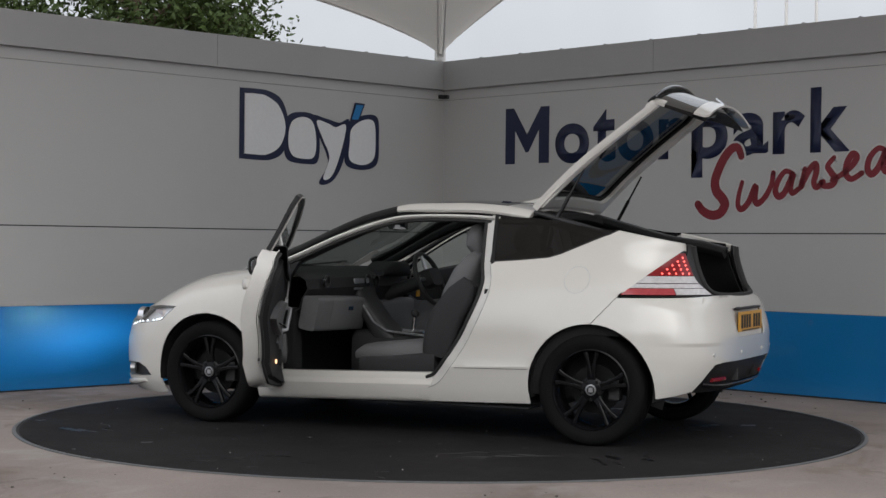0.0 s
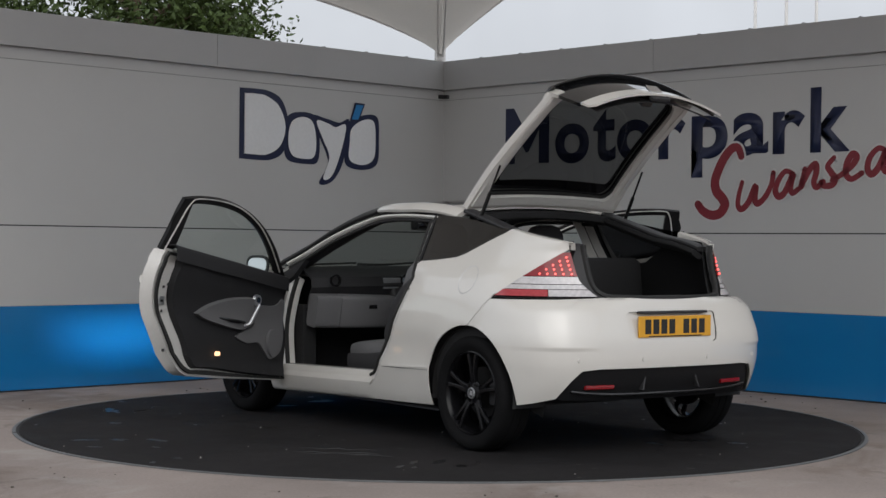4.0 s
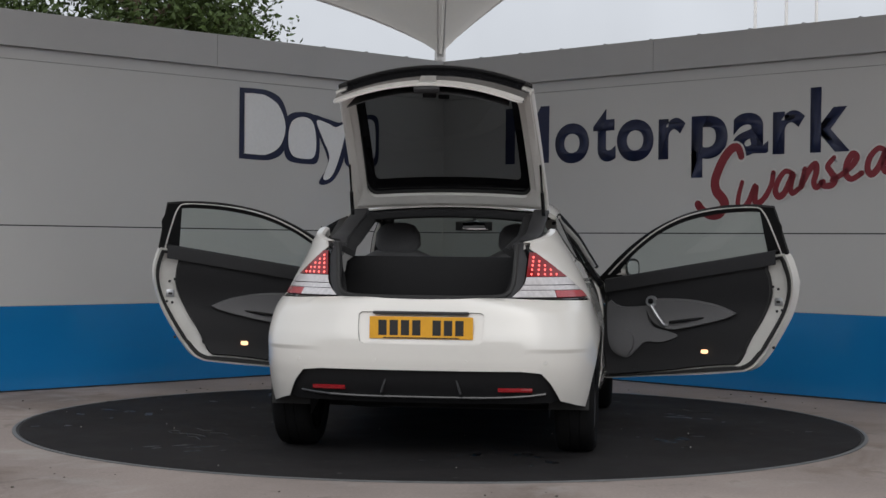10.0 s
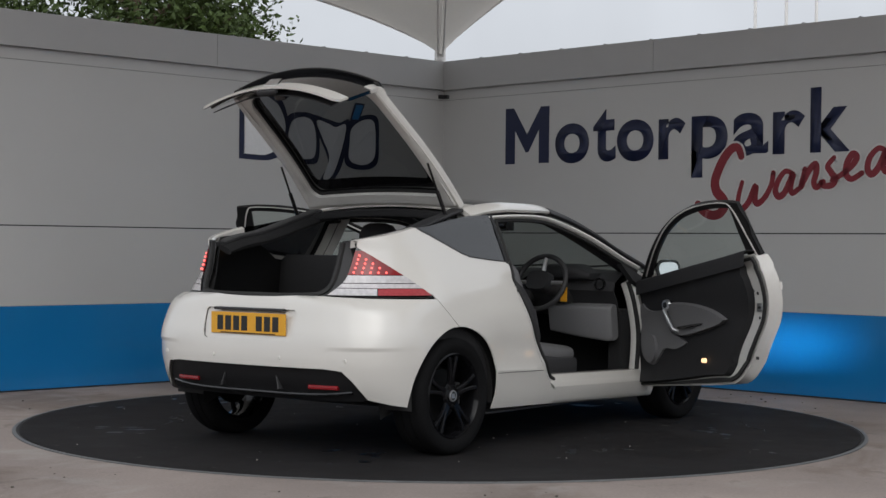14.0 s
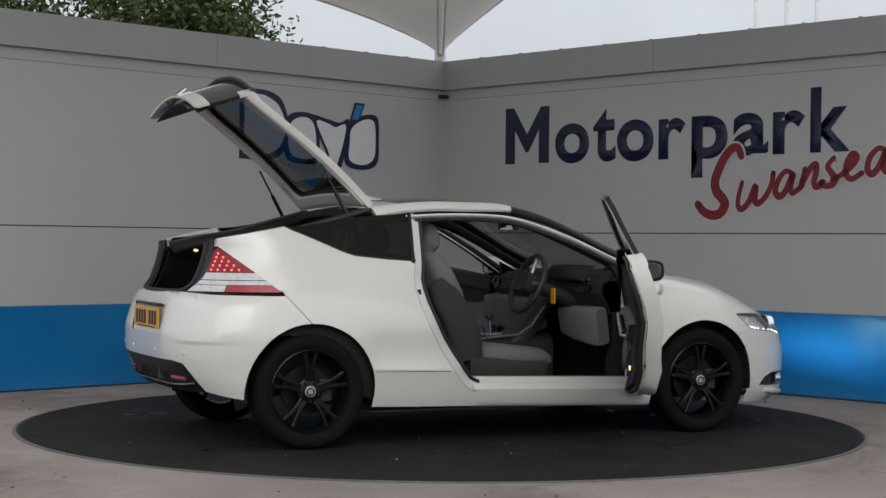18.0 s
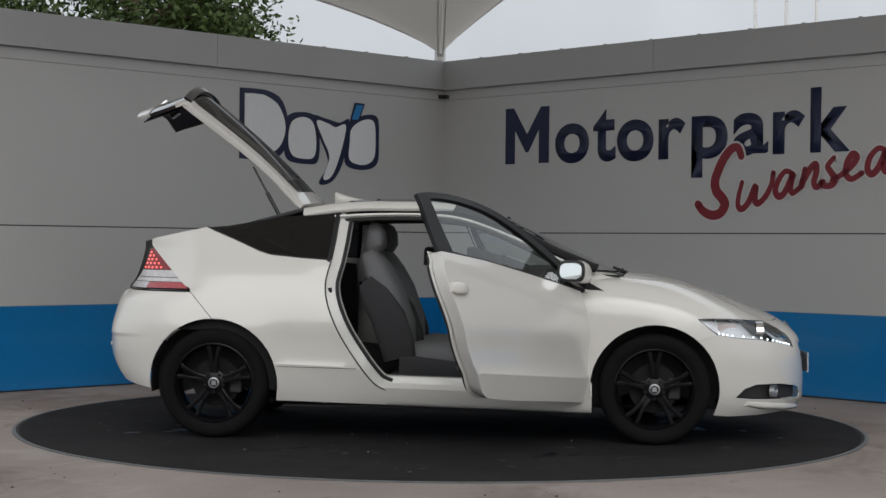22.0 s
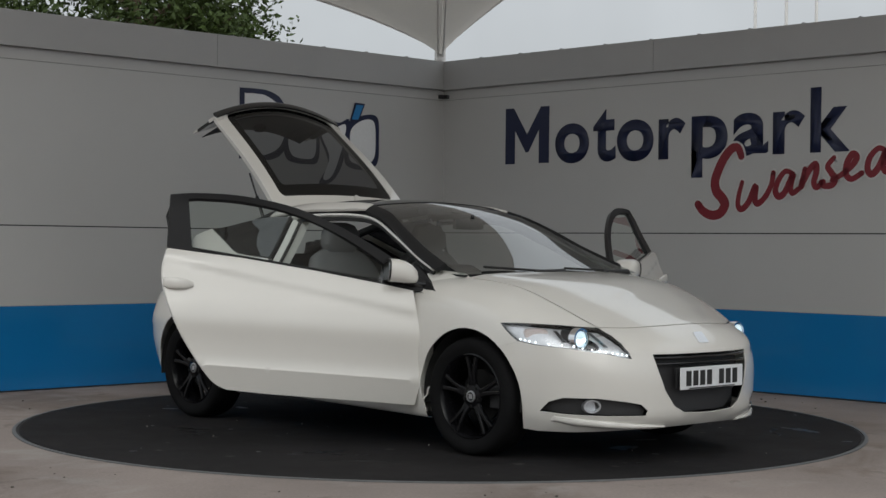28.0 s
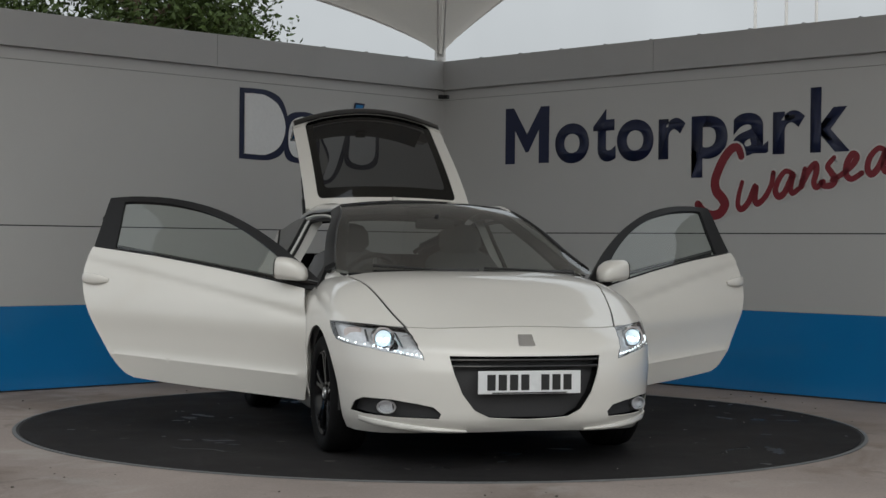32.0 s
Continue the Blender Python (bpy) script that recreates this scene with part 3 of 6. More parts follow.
def arch(axle, r, z0, turn=1, squash=1.0):
    """The wheel-arch line from z0 on one side over to z0 on the other."""
    a = math.asin((z0 - 0.305) / r)
    pts = []
    for k in range(25):
        t = -(-a) + (math.pi - 2 * a) * k / 24
        pts.append((axle + r * math.cos(t) * squash, 0.305 + r * math.sin(t)))
    return pts if turn > 0 else pts[::-1]


car = tagged(new("car"), "pearl white three-door hybrid coupe with doors and tailgate open", "car")

# --- front: bumper, bonnet, wings, lamps ---
HOOD_CORNER, HOOD_BACK = (1.838, 0.545), (1.050, 0.672)
hood_side = curved([HOOD_CORNER, (1.68, 0.588), (1.45, 0.627), (1.24, 0.655), (1.12, 0.668), HOOD_BACK])
hood_front = curved([(1.962, 0.0), (1.955, 0.20), (1.915, 0.40), HOOD_CORNER])
for_hood = [fr_top(x - 0.007, y) for x, y in hood_front[:-1]] + [fr_top(x - 0.004, y - 0.005) for x, y in hood_side] + [fr_top(1.088, 0.40), fr_top(1.10, 0.0)]


def skin_at(y, z, a=0.8, h=0.62):
    """The coordinates at which the front skin passes through y and z."""
    for k in range(60):
        p, e = front_skin(a, h), 1e-4
        da, dh = (front_skin(a + e, h) - p) / e, (front_skin(a, h + e) - p) / e
        det = da.y * dh.z - dh.y * da.z
        if abs(det) < 1e-9:
            break
        ry, rz = y - p.y, z - p.z
        a += max(min((ry * dh.z - dh.y * rz) / det, 0.05), -0.05)
        h += max(min((da.y * rz - ry * da.z) / det, 0.05), -0.05)
        a, h = min(max(a, 0.05), LF - 0.01), min(max(h, 0.2), ZB + HB - 0.01)
    return (a, h)


# outline of a headlamp: its top from the outer tip to the bonnet corner, then its foot back to the wing
lamp_top = [fr_side(1.445, 0.695), fr_side(1.54, 0.697), fr_side(1.64, 0.694)] + [skin_at(y, z) for y, z in ((0.70, 0.690), (0.62, 0.683))] + [fr_top(*HOOD_CORNER)]
lamp_low = [skin_at(y, z) for y, z in ((0.531, 0.640), (0.520, 0.604), (0.509, 0.566), (0.497, 0.528), (0.56, 0.541), (0.64, 0.558), (0.72, 0.577))] + [fr_side(1.64, 0.592), fr_side(1.560, 0.607)]
lamp_side = [fr_side(1.520, 0.632), fr_side(1.480, 0.663)]
LAMP_RING = lamp_top + lamp_low + lamp_side
ARCH_R = 0.355
FRONT_SEAM = [(1.556 - 0.108 * k / 9, 0.605 - 0.032 * k / 9) for k in range(10)]
GRILLE = [fr_face(0.0, 0.548), fr_face(0.2, 0.549), fr_face(0.385, 0.55), fr_face(0.375, 0.50), fr_face(0.33, 0.37), fr_face(0.27, 0.29), fr_face(0.20, 0.255), fr_face(0.0, 0.245)]
FOG = [fr_face(0.425, 0.272), fr_face(0.435, 0.246), fr_face(0.60, 0.246), fr_face(0.74, 0.252), fr_face(0.784, 0.262), fr_face(0.774, 0.312), fr_face(0.745, 0.335), fr_face(0.64, 0.334), fr_face(0.53, 0.318), fr_face(0.46, 0.304)]


def bumper_half(side):
    ring = [fr_top(*p) for p in hood_front] + lamp_low + [fr_side(x + 0.0015, z) for x, z in FRONT_SEAM]
    ring += [fr_side(*p) for p in arch(FRONT_AXLE, ARCH_R, 0.165) if p[0] > 1.452][::-1]
    ring += [fr_side(1.62, 0.158), fr_face(0.66, 0.160), fr_face(0.40, 0.178), fr_face(0.0, 0.186)]
    ring += [fr_face(0.0, 0.244)] + GRILLE[-2:0:-1] + [fr_face(0.0, 0.549), (LF, ZB + HB)]
    return sheet(ring, front_skin, 0.035, side=side, holes=[FOG])


skin_part("front_bumper", both(bumper_half), PAINT, car, 0.006)
skin_part("bonnet", both(lambda s: sheet(for_hood, front_skin, 0.030, side=s, lift=0.001)), PAINT, car, 0.008)

for s in (1, -1):
    ring = [fr_side(0.765, 0.20), fr_side(0.79, 0.50), fr_side(0.745, 0.70), fr_side(0.725, 0.80), fr_side(0.735, 0.845), fr_side(0.80, 0.862)]
    ring += [fr_top(0.85, 0.752), fr_top(0.93, 0.714)] + [fr_top(x, y + 0.004) for x, y in hood_side[::-1]][:-1] + lamp_top[::-1][1:] + lamp_side[::-1]
    ring += [fr_side(x - 0.0015, z) for x, z in FRONT_SEAM] + [fr_side(*p) for p in arch(FRONT_AXLE, ARCH_R, 0.20) if p[0] < 1.444]
    skin_part("front_wing", sheet(ring, front_skin, 0.03, side=s), PAINT, car, 0.006)

    # a dark bar stands in for the shade in the gap before the door
    g = bmesh.new()
    shut = [(0.762, 0.22), (0.782, 0.36), (0.786, 0.50), (0.766, 0.62), (0.741, 0.70), (0.722, 0.80)]
    tube(g, spline([(x - 0.003, (width_at(x, z) - 0.004) * s, z) for x, z in shut], 4), 0.006, 6)
    part("shut_line", g, RUBBER, car, smooth=True)

# --- quarter panels ---
DOOR_REAR = curved([(-0.583, 0.986), (-0.606, 0.87), (-0.588, 0.75), (-0.52, 0.59), (-0.425, 0.44), (-0.325, 0.315), (-0.25, 0.275)])
LAMP_TIP, LAMP_PEAK = (-1.358, 0.812), (0.521, 1.068)
LAMP_INNER = [(0.517, 1.02), (0.512, 0.96), (0.507, 0.91), (0.485, 0.868), (0.44, 0.820)]
peak = rear_skin(*re_face(*LAMP_PEAK))
lamp_front = [(LAMP_TIP[0] + (peak.x - LAMP_TIP[0]) * k / 8, LAMP_TIP[1] + (peak.z - LAMP_TIP[1]) * k / 8) for k in range(8)]
corner = rear_skin(*re_face(0.527, 1.102))
CREST = [(-1.300 + (corner.x + 1.300) * k / 6, 1.172 + (1.102 - 1.172) * k / 6) for k in range(7)]
WINDOW_LOW = [(-0.575, 0.992), (-0.75, 1.003), (-0.925, 1.02), (-0.99, 1.04), (-1.10, 1.088), (-1.20, 1.130), (-1.300, 1.172)]
SEAM = [(-1.224 - 0.130 * k / 9, 0.664 + 0.144 * k / 9) for k in range(10)]
REAR_ARCH = arch(REAR_AXLE, 0.36, 0.23)
low_ridge = [re_side(x, 0.388 - 0.035 * x) for x in (-0.86, -0.76, -0.66, -0.56, -0.46)]
for s in (1, -1):
    ring = [re_side(*p) for p in DOOR_REAR] + [re_side(-0.25, 0.198), re_side(-0.865, 0.213)]
    ring += [re_side(*p) for p in REAR_ARCH if -1.215 < p[0] < -0.80]
    ring += [re_side(x + 0.002, z) for x, z in SEAM]
    ring += [re_side(*p) for p in lamp_front] + [re_face(*LAMP_PEAK), re_face(0.527, 1.102)]
    ring += [re_side(*p) for p in CREST[::-1][1:-1]] + [re_side(*p) for p in WINDOW_LOW[::-1]]
    skin_part("quarter_panel", sheet(ring, rear_skin, 0.026, side=s, creases=[low_ridge]), PAINT, car, 0.006)
    ring = [re_side(*p) for p in WINDOW_LOW] + [re_side(-1.18, 1.182), re_side(-0.95, 1.222), re_side(-0.75, 1.248), re_side(-0.56, 1.254)]
    g = bmesh.new()
    edge = [rear_skin(*re_side(*p)) for p in CREST]
    grid(g, lambda i, k: Vector((edge[i].x, (edge[i].y - (0.0, 0.030, 0.046, 0.05)[k]) * s, edge[i].z - (0.001, -0.003, 0.006, 0.04)[k])), range(len(edge)), range(4))
    skin_part("quarter_flange", g, PAINT, car, 0.004, flat=True)
    skin_part("quarter_window", sheet(ring, rear_skin, 0.05, side=s, lift=-0.003), PRIVACY, car, 0.0, "dark privacy quarter glass")
    rim = [rear_skin(*re_side(*p)) for p in WINDOW_LOW]
    g = bmesh.new()
    tube(g, [Vector((p.x, (p.y - 0.001) * s, p.z + 0.002)) for p in rim], 0.004, 6)
    part("window_seal", g, RUBBER, car, smooth=True)

# --- rear bumper with its black diffuser ---
DIFFUSER = [re_face(0.0, 0.46), re_face(0.50, 0.462), re_face(0.60, 0.452), re_face(0.645, 0.40), re_face(0.69, 0.31)]
bumper_fold = [(0.06 + 0.65 * k / 24, 0.572) for k in range(25)]
bumper_foot = [(0.06 + 0.65 * k / 24, 0.552) for k in range(25)]


def rear_half(side):
    ring = [re_face(0.0, 0.822), re_face(0.425, 0.820), re_face(0.52, 0.816), re_face(0.65, 0.811), re_side(-1.40, 0.807)] + [re_side(x - 0.002, z - 0.001) for x, z in SEAM[::-1]]
    ring += [re_side(*p) for p in arch(REAR_AXLE, 0.36, 0.27) if p[0] < -1.235]
    ring += [re_side(-1.66, 0.285), re_face(0.73, 0.298)] + DIFFUSER[::-1]
    ring += [re_face(0.0, 0.588), re_face(0.285, 0.588), re_face(0.305, 0.60), re_face(0.315, 0.735), re_face(0.30, 0.748), re_face(0.0, 0.750)]
    return sheet(ring, rear_skin, 0.026, side=side, creases=[bumper_fold, bumper_foot])


skin_part("rear_bumper", both(rear_half), PAINT, car, 0.006)
skin_part("diffuser", both(lambda s: sheet(DIFFUSER + [re_face(0.66, 0.29), re_face(0.40, 0.285), re_face(0.0, 0.28)], rear_skin, 0.04, side=s, lift=-0.02)), FRAME_BLACK, car, 0.004)

# --- sills ---
for s in (1, -1):
    g = bmesh.new()
    prof = [(0.770, 0.186), (0.795, 0.188)] + [(WIDTH(z), z) for z in (0.198, 0.215, 0.235, 0.255, 0.272)] + [(0.834, 0.286), (0.826, 0.297), (0.812, 0.305), (0.804, 0.318), (0.800, 0.340), (0.790, 0.352), (0.735, 0.354), (0.725, 0.30), (0.70, 0.20)]
    grid(g, lambda x, k: Vector((x, (prof[k][0]) * s, prof[k][1] - 0.024 * x)), [-0.262 + 0.1034 * i for i in range(12)], range(len(prof)))
    bmesh.ops.recalc_face_normals(g, faces=g.faces)
    skin_part("sill", g, PAINT, car, 0.003)

# --- roof, screen, pillars ---
ROOF_Z = curve([-0.80, -0.70, -0.50, -0.30, -0.10, 0.10, 0.30, 0.485, 0.72, 0.95, 1.10], [1.295, 1.318, 1.345, 1.356, 1.352, 1.335, 1.283, 1.207, 1.092, 0.985, 0.918])
EDGE_Y = curve([-0.80, -0.50, -0.20, 0.10, 0.50, 0.80, 1.10], [0.545, 0.545, 0.535, 0.520, 0.620, 0.690, 0.745])
DROP = curve([-0.80, -0.20, 0.10, 0.50, 1.10], [0.035, 0.042, 0.030, 0.030, -0.005])


def roof_skin(x, v):
    """The roof and the screen: v runs from the middle (0) to the left edge (1)."""
    y = EDGE_Y(x) * v
    return Vector((x - 0.05 * smooth((x - 0.05) / 0.9) * v * v, y, ROOF_Z(x) - DROP(x) * v * v))


def top_panel(x0, x1, v1=1.0, lift=0.0, n=12):
    g = bmesh.new()
    grid(g, lambda x, v: roof_skin(x, abs(v)) * 1.0 if v >= 0 else Vector((roof_skin(x, -v).x, -roof_skin(x, -v).y, roof_skin(x, -v).z)),
         [x0 + (x1 - x0) * i / n for i in range(n + 1)], [-v1 + 2 * v1 * k / 24 for k in range(25)])
    bmesh.ops.translate(g, verts=g.verts, vec=(0, 0, lift))
    return g


skin_part("windscreen", top_panel(1.08, 0.08, 0.985), SCREEN, car, 0.0)
skin_part("roof_glass", top_panel(0.10, -0.56, 0.93, 0.003), BLACK_GLASS, car, 0.006)
skin_part("roof_rear", top_panel(-0.56, -0.76, 1.0, 0.0, 6), PAINT, car, 0.006)
g = top_panel(0.05, -0.74, 0.94, -0.03)
bmesh.ops.reverse_faces(g, faces=g.faces)
part("headliner", g, HEADLINER, car, smooth=True)


def beam(line, across, thick, mat, name, parent, label="", n=5, end=1.0):
    """A pillar: a bar of rounded section along a line; across gives its half width as a vector per point, thick its half depth."""
    pts = spline(line, n)
    g = bmesh.new()
    rings = []
    for i, p in enumerate(pts):
        d = (pts[min(i + 1, len(pts) - 1)] - pts[max(i - 1, 0)]).normalized()
        w = (Vector(across) - d * Vector(across).dot(d))
        k_end = 1 + (end - 1) * smooth((i / (len(pts) - 1) - 0.5) / 0.5)
        wl = w.length * k_end
        w.normalize()
        u = d.cross(w)
        rings.append([g.verts.new(p + w * (wl * math.copysign(abs(math.cos(t)) ** 0.6, math.cos(t))) + u * (thick * k_end * math.copysign(abs(math.sin(t)) ** 0.6, math.sin(t))))
                      for t in [2 * math.pi * k / 12 for k in range(12)]])
    for a, b in zip(rings, rings[1:]):
        for k in range(12):
            g.faces.new((a[k], a[(k + 1) % 12], b[(k + 1) % 12], b[k]))
    g.faces.new(rings[0][::-1]), g.faces.new(rings[-1])
    bmesh.ops.recalc_face_normals(g, faces=g.faces)
    return part(name, g, mat, parent, label, smooth=True)


for s in (1, -1):
    rail = [(x, (EDGE_Y(x) + 0.012) * s, ROOF_Z(x) - DROP(x) - 0.012) for x in (-0.76, -0.60, -0.40, -0.20, 0.0, 0.12, 0.26)]
    beam(rail, (0, 0.034, -0.022 * s), 0.014, PAINT, "roof_rail", car, end=0.55)
    pil = [(x - 0.05 * smooth((x - 0.05) / 0.9), (EDGE_Y(x) + 0.016) * s, ROOF_Z(x) - DROP(x) - 0.018) for x in (0.10, 0.30, 0.50, 0.70, 0.86, 0.95)]
    beam(pil, (0, 0.030, -0.022 * s), 0.014, FRAME_BLACK, "windscreen_pillar", car)
    sail = [(0.66, 0.700, 0.980), (0.77, 0.730, 0.932)] + [(x, width_at(x, z) - 0.004, z) for x, z in ((0.94, 0.836), (0.87, 0.822), (0.745, 0.834))] + [(0.70, 0.765, 0.875)]
    g = bmesh.new()
    front, rear = [g.verts.new((x, (y + 0.012) * s, z + 0.003)) for x, y, z in sail], [g.verts.new((x, (y - 0.02) * s, z - 0.006)) for x, y, z in sail]
    g.faces.new(front), g.faces.new(rear[::-1])
    for k in range(len(sail)):
        g.faces.new((front[k], rear[k], rear[(k + 1) % len(sail)], front[(k + 1) % len(sail)]))
    bmesh.ops.recalc_face_normals(g, faces=g.faces)
    part("sail_panel", g, FRAME_BLACK, car, "gloss black triangle at the pillar foot")
    jam = [(x - 0.02, (EDGE_Y(x) + 0.035) * s, ROOF_Z(x) - DROP(x) - 0.065) for x in (-0.56, -0.30, 0.0, 0.20, 0.45, 0.70, 0.85)]
    beam(jam, (0, 0.014, 0.008 * s), 0.008, JAMB, "door_frame_jamb", car)
    beam([(p[0], p[1] - 0.012 * s, p[2] - 0.022) for p in jam], (0, 0.010, 0.004 * s), 0.010, RUBBER, "door_seal", car)
    path = [(-0.548, 1.262), (-0.556, 1.20), (-0.566, 1.10)] + DOOR_REAR
    rows = []
    for out, deep in ((-0.022, 0.001), (0.0, -0.001), (0.005, 0.020), (0.045, 0.032), (0.062, 0.036), (0.075, 0.10)):
        row = []
        for i, p in enumerate(path):
            a, b = path[max(i - 1, 0)], path[min(i + 1, len(path) - 1)]
            d = Vector((b[0] - a[0], b[1] - a[1])).normalized()
            n = Vector((-d.y, d.x))
            keep = out if (out > 0 or i < 4) else 0.0
            row.append(Vector((p[0] + n.x * keep, (width_at(*p) - deep) * s, p[1] + n.y * keep)))
        rows.append(row)
    g = bmesh.new()
    grid(g, lambda r, k: rows[r][k], range(2, len(rows)), range(len(path)))
    bmesh.ops.recalc_face_normals(g, faces=g.faces)
    skin_part("b_pillar_jamb", g, JAMB, car, 0.002, "white painted door jamb")
    g = bmesh.new()
    grid(g, lambda r, k: rows[r][k], range(0, 3), range(len(path)))
    bmesh.ops.recalc_face_normals(g, faces=g.faces)
    skin_part("b_pillar_trim", g, FRAME_BLACK, car, 0.002, "satin black upper door jamb")
    g = bmesh.new()
    tube(g, [p + Vector((0.004, 0.004 * s, 0)) for p in rows[4]], 0.010, 8)
    part("door_seal", g, RUBBER, car, smooth=True)
    g = bmesh.new()
    q = rows[3][12]
    tube(g, [q + Vector((-0.022, -0.004 * s, 0.02)), q + Vector((-0.014, -0.004 * s, -0.02))], 0.012, 10)
    part("lock_striker", g, TRIM, car, smooth=True)
    trim = [(-0.52, 0.53 * s, 1.255), (-0.30, 0.515 * s, 1.275), (0.0, 0.50 * s, 1.26), (0.20, 0.515 * s, 1.215), (0.45, 0.575 * s, 1.11), (0.70, 0.635 * s, 0.99), (0.85, 0.66 * s, 0.92)]
    beam(trim, (0, 0.030, 0.012 * s), 0.022, LINING, "pillar_trim", car, "charcoal inner pillar trim")
    fj = [(0.78, 0.70 * s, 0.87), (0.775, 0.745 * s, 0.75), (0.80, 0.765 * s, 0.55), (0.79, 0.76 * s, 0.33)]
    beam(fj, (0.035, 0, 0), 0.05, JAMB, "hinge_pillar", car)
    beam([(p[0] - 0.036, p[1] + 0.016 * s, p[2]) for p in fj], (0.009, 0, 0), 0.014, RUBBER, "door_seal", car)

# the painted corners between bonnet, wings and screen, and the black cowl
low_edge = [front_skin(*q) for q in (fr_side(0.80, 0.860), fr_top(0.85, 0.750), fr_top(0.93, 0.712), fr_top(1.052, 0.668))]
high_edge = [Vector(q) for q in ((0.730, 0.752, 0.905), (0.765, 0.722, 0.930), (0.855, 0.690, 0.950), (0.985, 0.655, 0.940))]


def scuttle_half(side):
    g = bmesh.new()
    grid(g, lambda i, t: Vector((low_edge[i].lerp(high_edge[i], t).x, low_edge[i].lerp(high_edge[i], t).y * side, low_edge[i].lerp(high_edge[i], t).z - 0.003 + 0.006 * math.sin(math.pi * t))), range(4), [k / 4 for k in range(5)])
    return g


for s in (1, -1):
    skin_part("scuttle_corner", scuttle_half(s), PAINT, car, 0.004)
g = bmesh.new()
grid(g, lambda x, y: Vector((x - 0.10 * (y / 0.66) ** 2, y, ROOF_Z(x) - 0.020 - 0.012 * (y / 0.66) ** 2)), [1.00, 1.05, 1.10, 1.14], [-0.58 + 1.16 * k / 16 for k in range(17)])
skin_part("cowl", g, PLASTIC, car, 0.004, "black plastic cowl under the windscreen")

# --- tailgate, raised ---
HINGE, LIFT_ANGLE = Vector((-0.72, 0.0, 1.312)), 52.5
tailgate_pose = Matrix.Translation(HINGE) @ Matrix.Rotation(radians(LIFT_ANGLE), 4, "Y") @ Matrix.Translation(-HINGE)


def gate_skin(q, v):
    """The closed tailgate: q runs back from the hinge (0) to the spoiler edge (1) and down to its lower edge (1.36), v across (-1 to 1)."""
    w = 0.55 - 0.035 * min(q, 1.0) - 0.05 * max(q - 1.0, 0.0)
    if q <= 1.0:
        x, z = -0.74 - 0.965 * q, 1.312 - 0.165 * q - 0.025 * math.sin(math.pi * q) * -1.0
    else:
        x, z = -1.705 - 0.105 * (q - 1.0) / 0.36, 1.147 - 0.305 * (q - 1.0) / 0.36
    return Vector((x + 0.08 * v * v * smooth(q), w * v, z - (0.035 + 0.028 * smooth(q)) * v * v))


def loft(g, sections, n=20, e=0.55, close=True):
    """A rounded body through cross-sections: (centre, half width vector, half depth vector)."""
    rings = []
    for c, w, d in sections:
        c, w, d = Vector(c), Vector(w), Vector(d)
        rings.append([g.verts.new(c + w * math.copysign(abs(math.cos(t)) ** e, math.cos(t)) + d * math.copysign(abs(math.sin(t)) ** e, math.sin(t)))
                      for t in [2 * math.pi * k / n for k in range(n)]])
    for a, b in zip(rings, rings[1:]):
        for k in range(n):
            g.faces.new((a[k], a[(k + 1) % n], b[(k + 1) % n], b[k]))
    if close:
        g.faces.new(rings[0][::-1]), g.faces.new(rings[-1])
    bmesh.ops.recalc_face_normals(g, faces=g.faces)
    return g


def lofted(name, sections, mat, parent, label="", n=20, e=0.55):
    return part(name, loft(bmesh.new(), sections, n, e), mat, parent, label, smooth=True)


def prism(g, ring, axis_from, axis_to, place):
    """A slab: the ring of pairs swept between two depths; place(u, v, depth) gives the point."""
    a = [g.verts.new(place(u, v, axis_from)) for u, v in ring]
    b = [g.verts.new(place(u, v, axis_to)) for u, v in ring]
    g.faces.new(a[::-1]), g.faces.new(b)
    for k in range(len(ring)):
        g.faces.new((a[k], a[(k + 1) % len(ring)], b[(k + 1) % len(ring)], b[k]))
    bmesh.ops.recalc_face_normals(g, faces=g.faces)
    return g


def strip(g, outer, inner):
    """A band of quads between two rings of equal length."""
    a, b = [g.verts.new(p) for p in outer], [g.verts.new(p) for p in inner]
    for k in range(len(a)):
        g.faces.new((a[k], a[(k + 1) % len(a)], b[(k + 1) % len(b)], b[k]))
    return g


# --- tailgate parts ---
def rounded_ring(q0, q1, v0, v1, r, k=5):
    out = []
    for cq, cv, t0 in ((q1 - r, v1 - r, 0), (q0 + r, v1 - r, 90), (q0 + r, v0 + r, 180), (q1 - r, v0 + r, 270)):
        for i in range(k + 1):
            t = radians(t0 + 90 * i / k)
            out.append((cq + r * math.cos(t), cv + r * math.sin(t)))
    return out


g = sheet([(0.0, -1), (1.0, -1), (1.0, 1), (0.0, 1)], gate_skin, 0.07, holes=[rounded_ring(0.09, 0.985, -0.85, 0.85, 0.06)])
bmesh.ops.recalc_face_normals(g, faces=g.faces)
tailgate = skin_part("tailgate", g, PAINT, car, 0.035, "open white tailgate with a dark glass panel")
tailgate.matrix_basis = tailgate_pose


def gate_part(name, ring, mat, step=0.07, lift=0.0, thick=0.004, holes=(), label=""):
    g = sheet(ring, gate_skin, step, lift=lift, holes=holes)
    bmesh.ops.recalc_face_normals(g, faces=g.faces)
    return skin_part(name, g, mat, tailgate, thick, label)


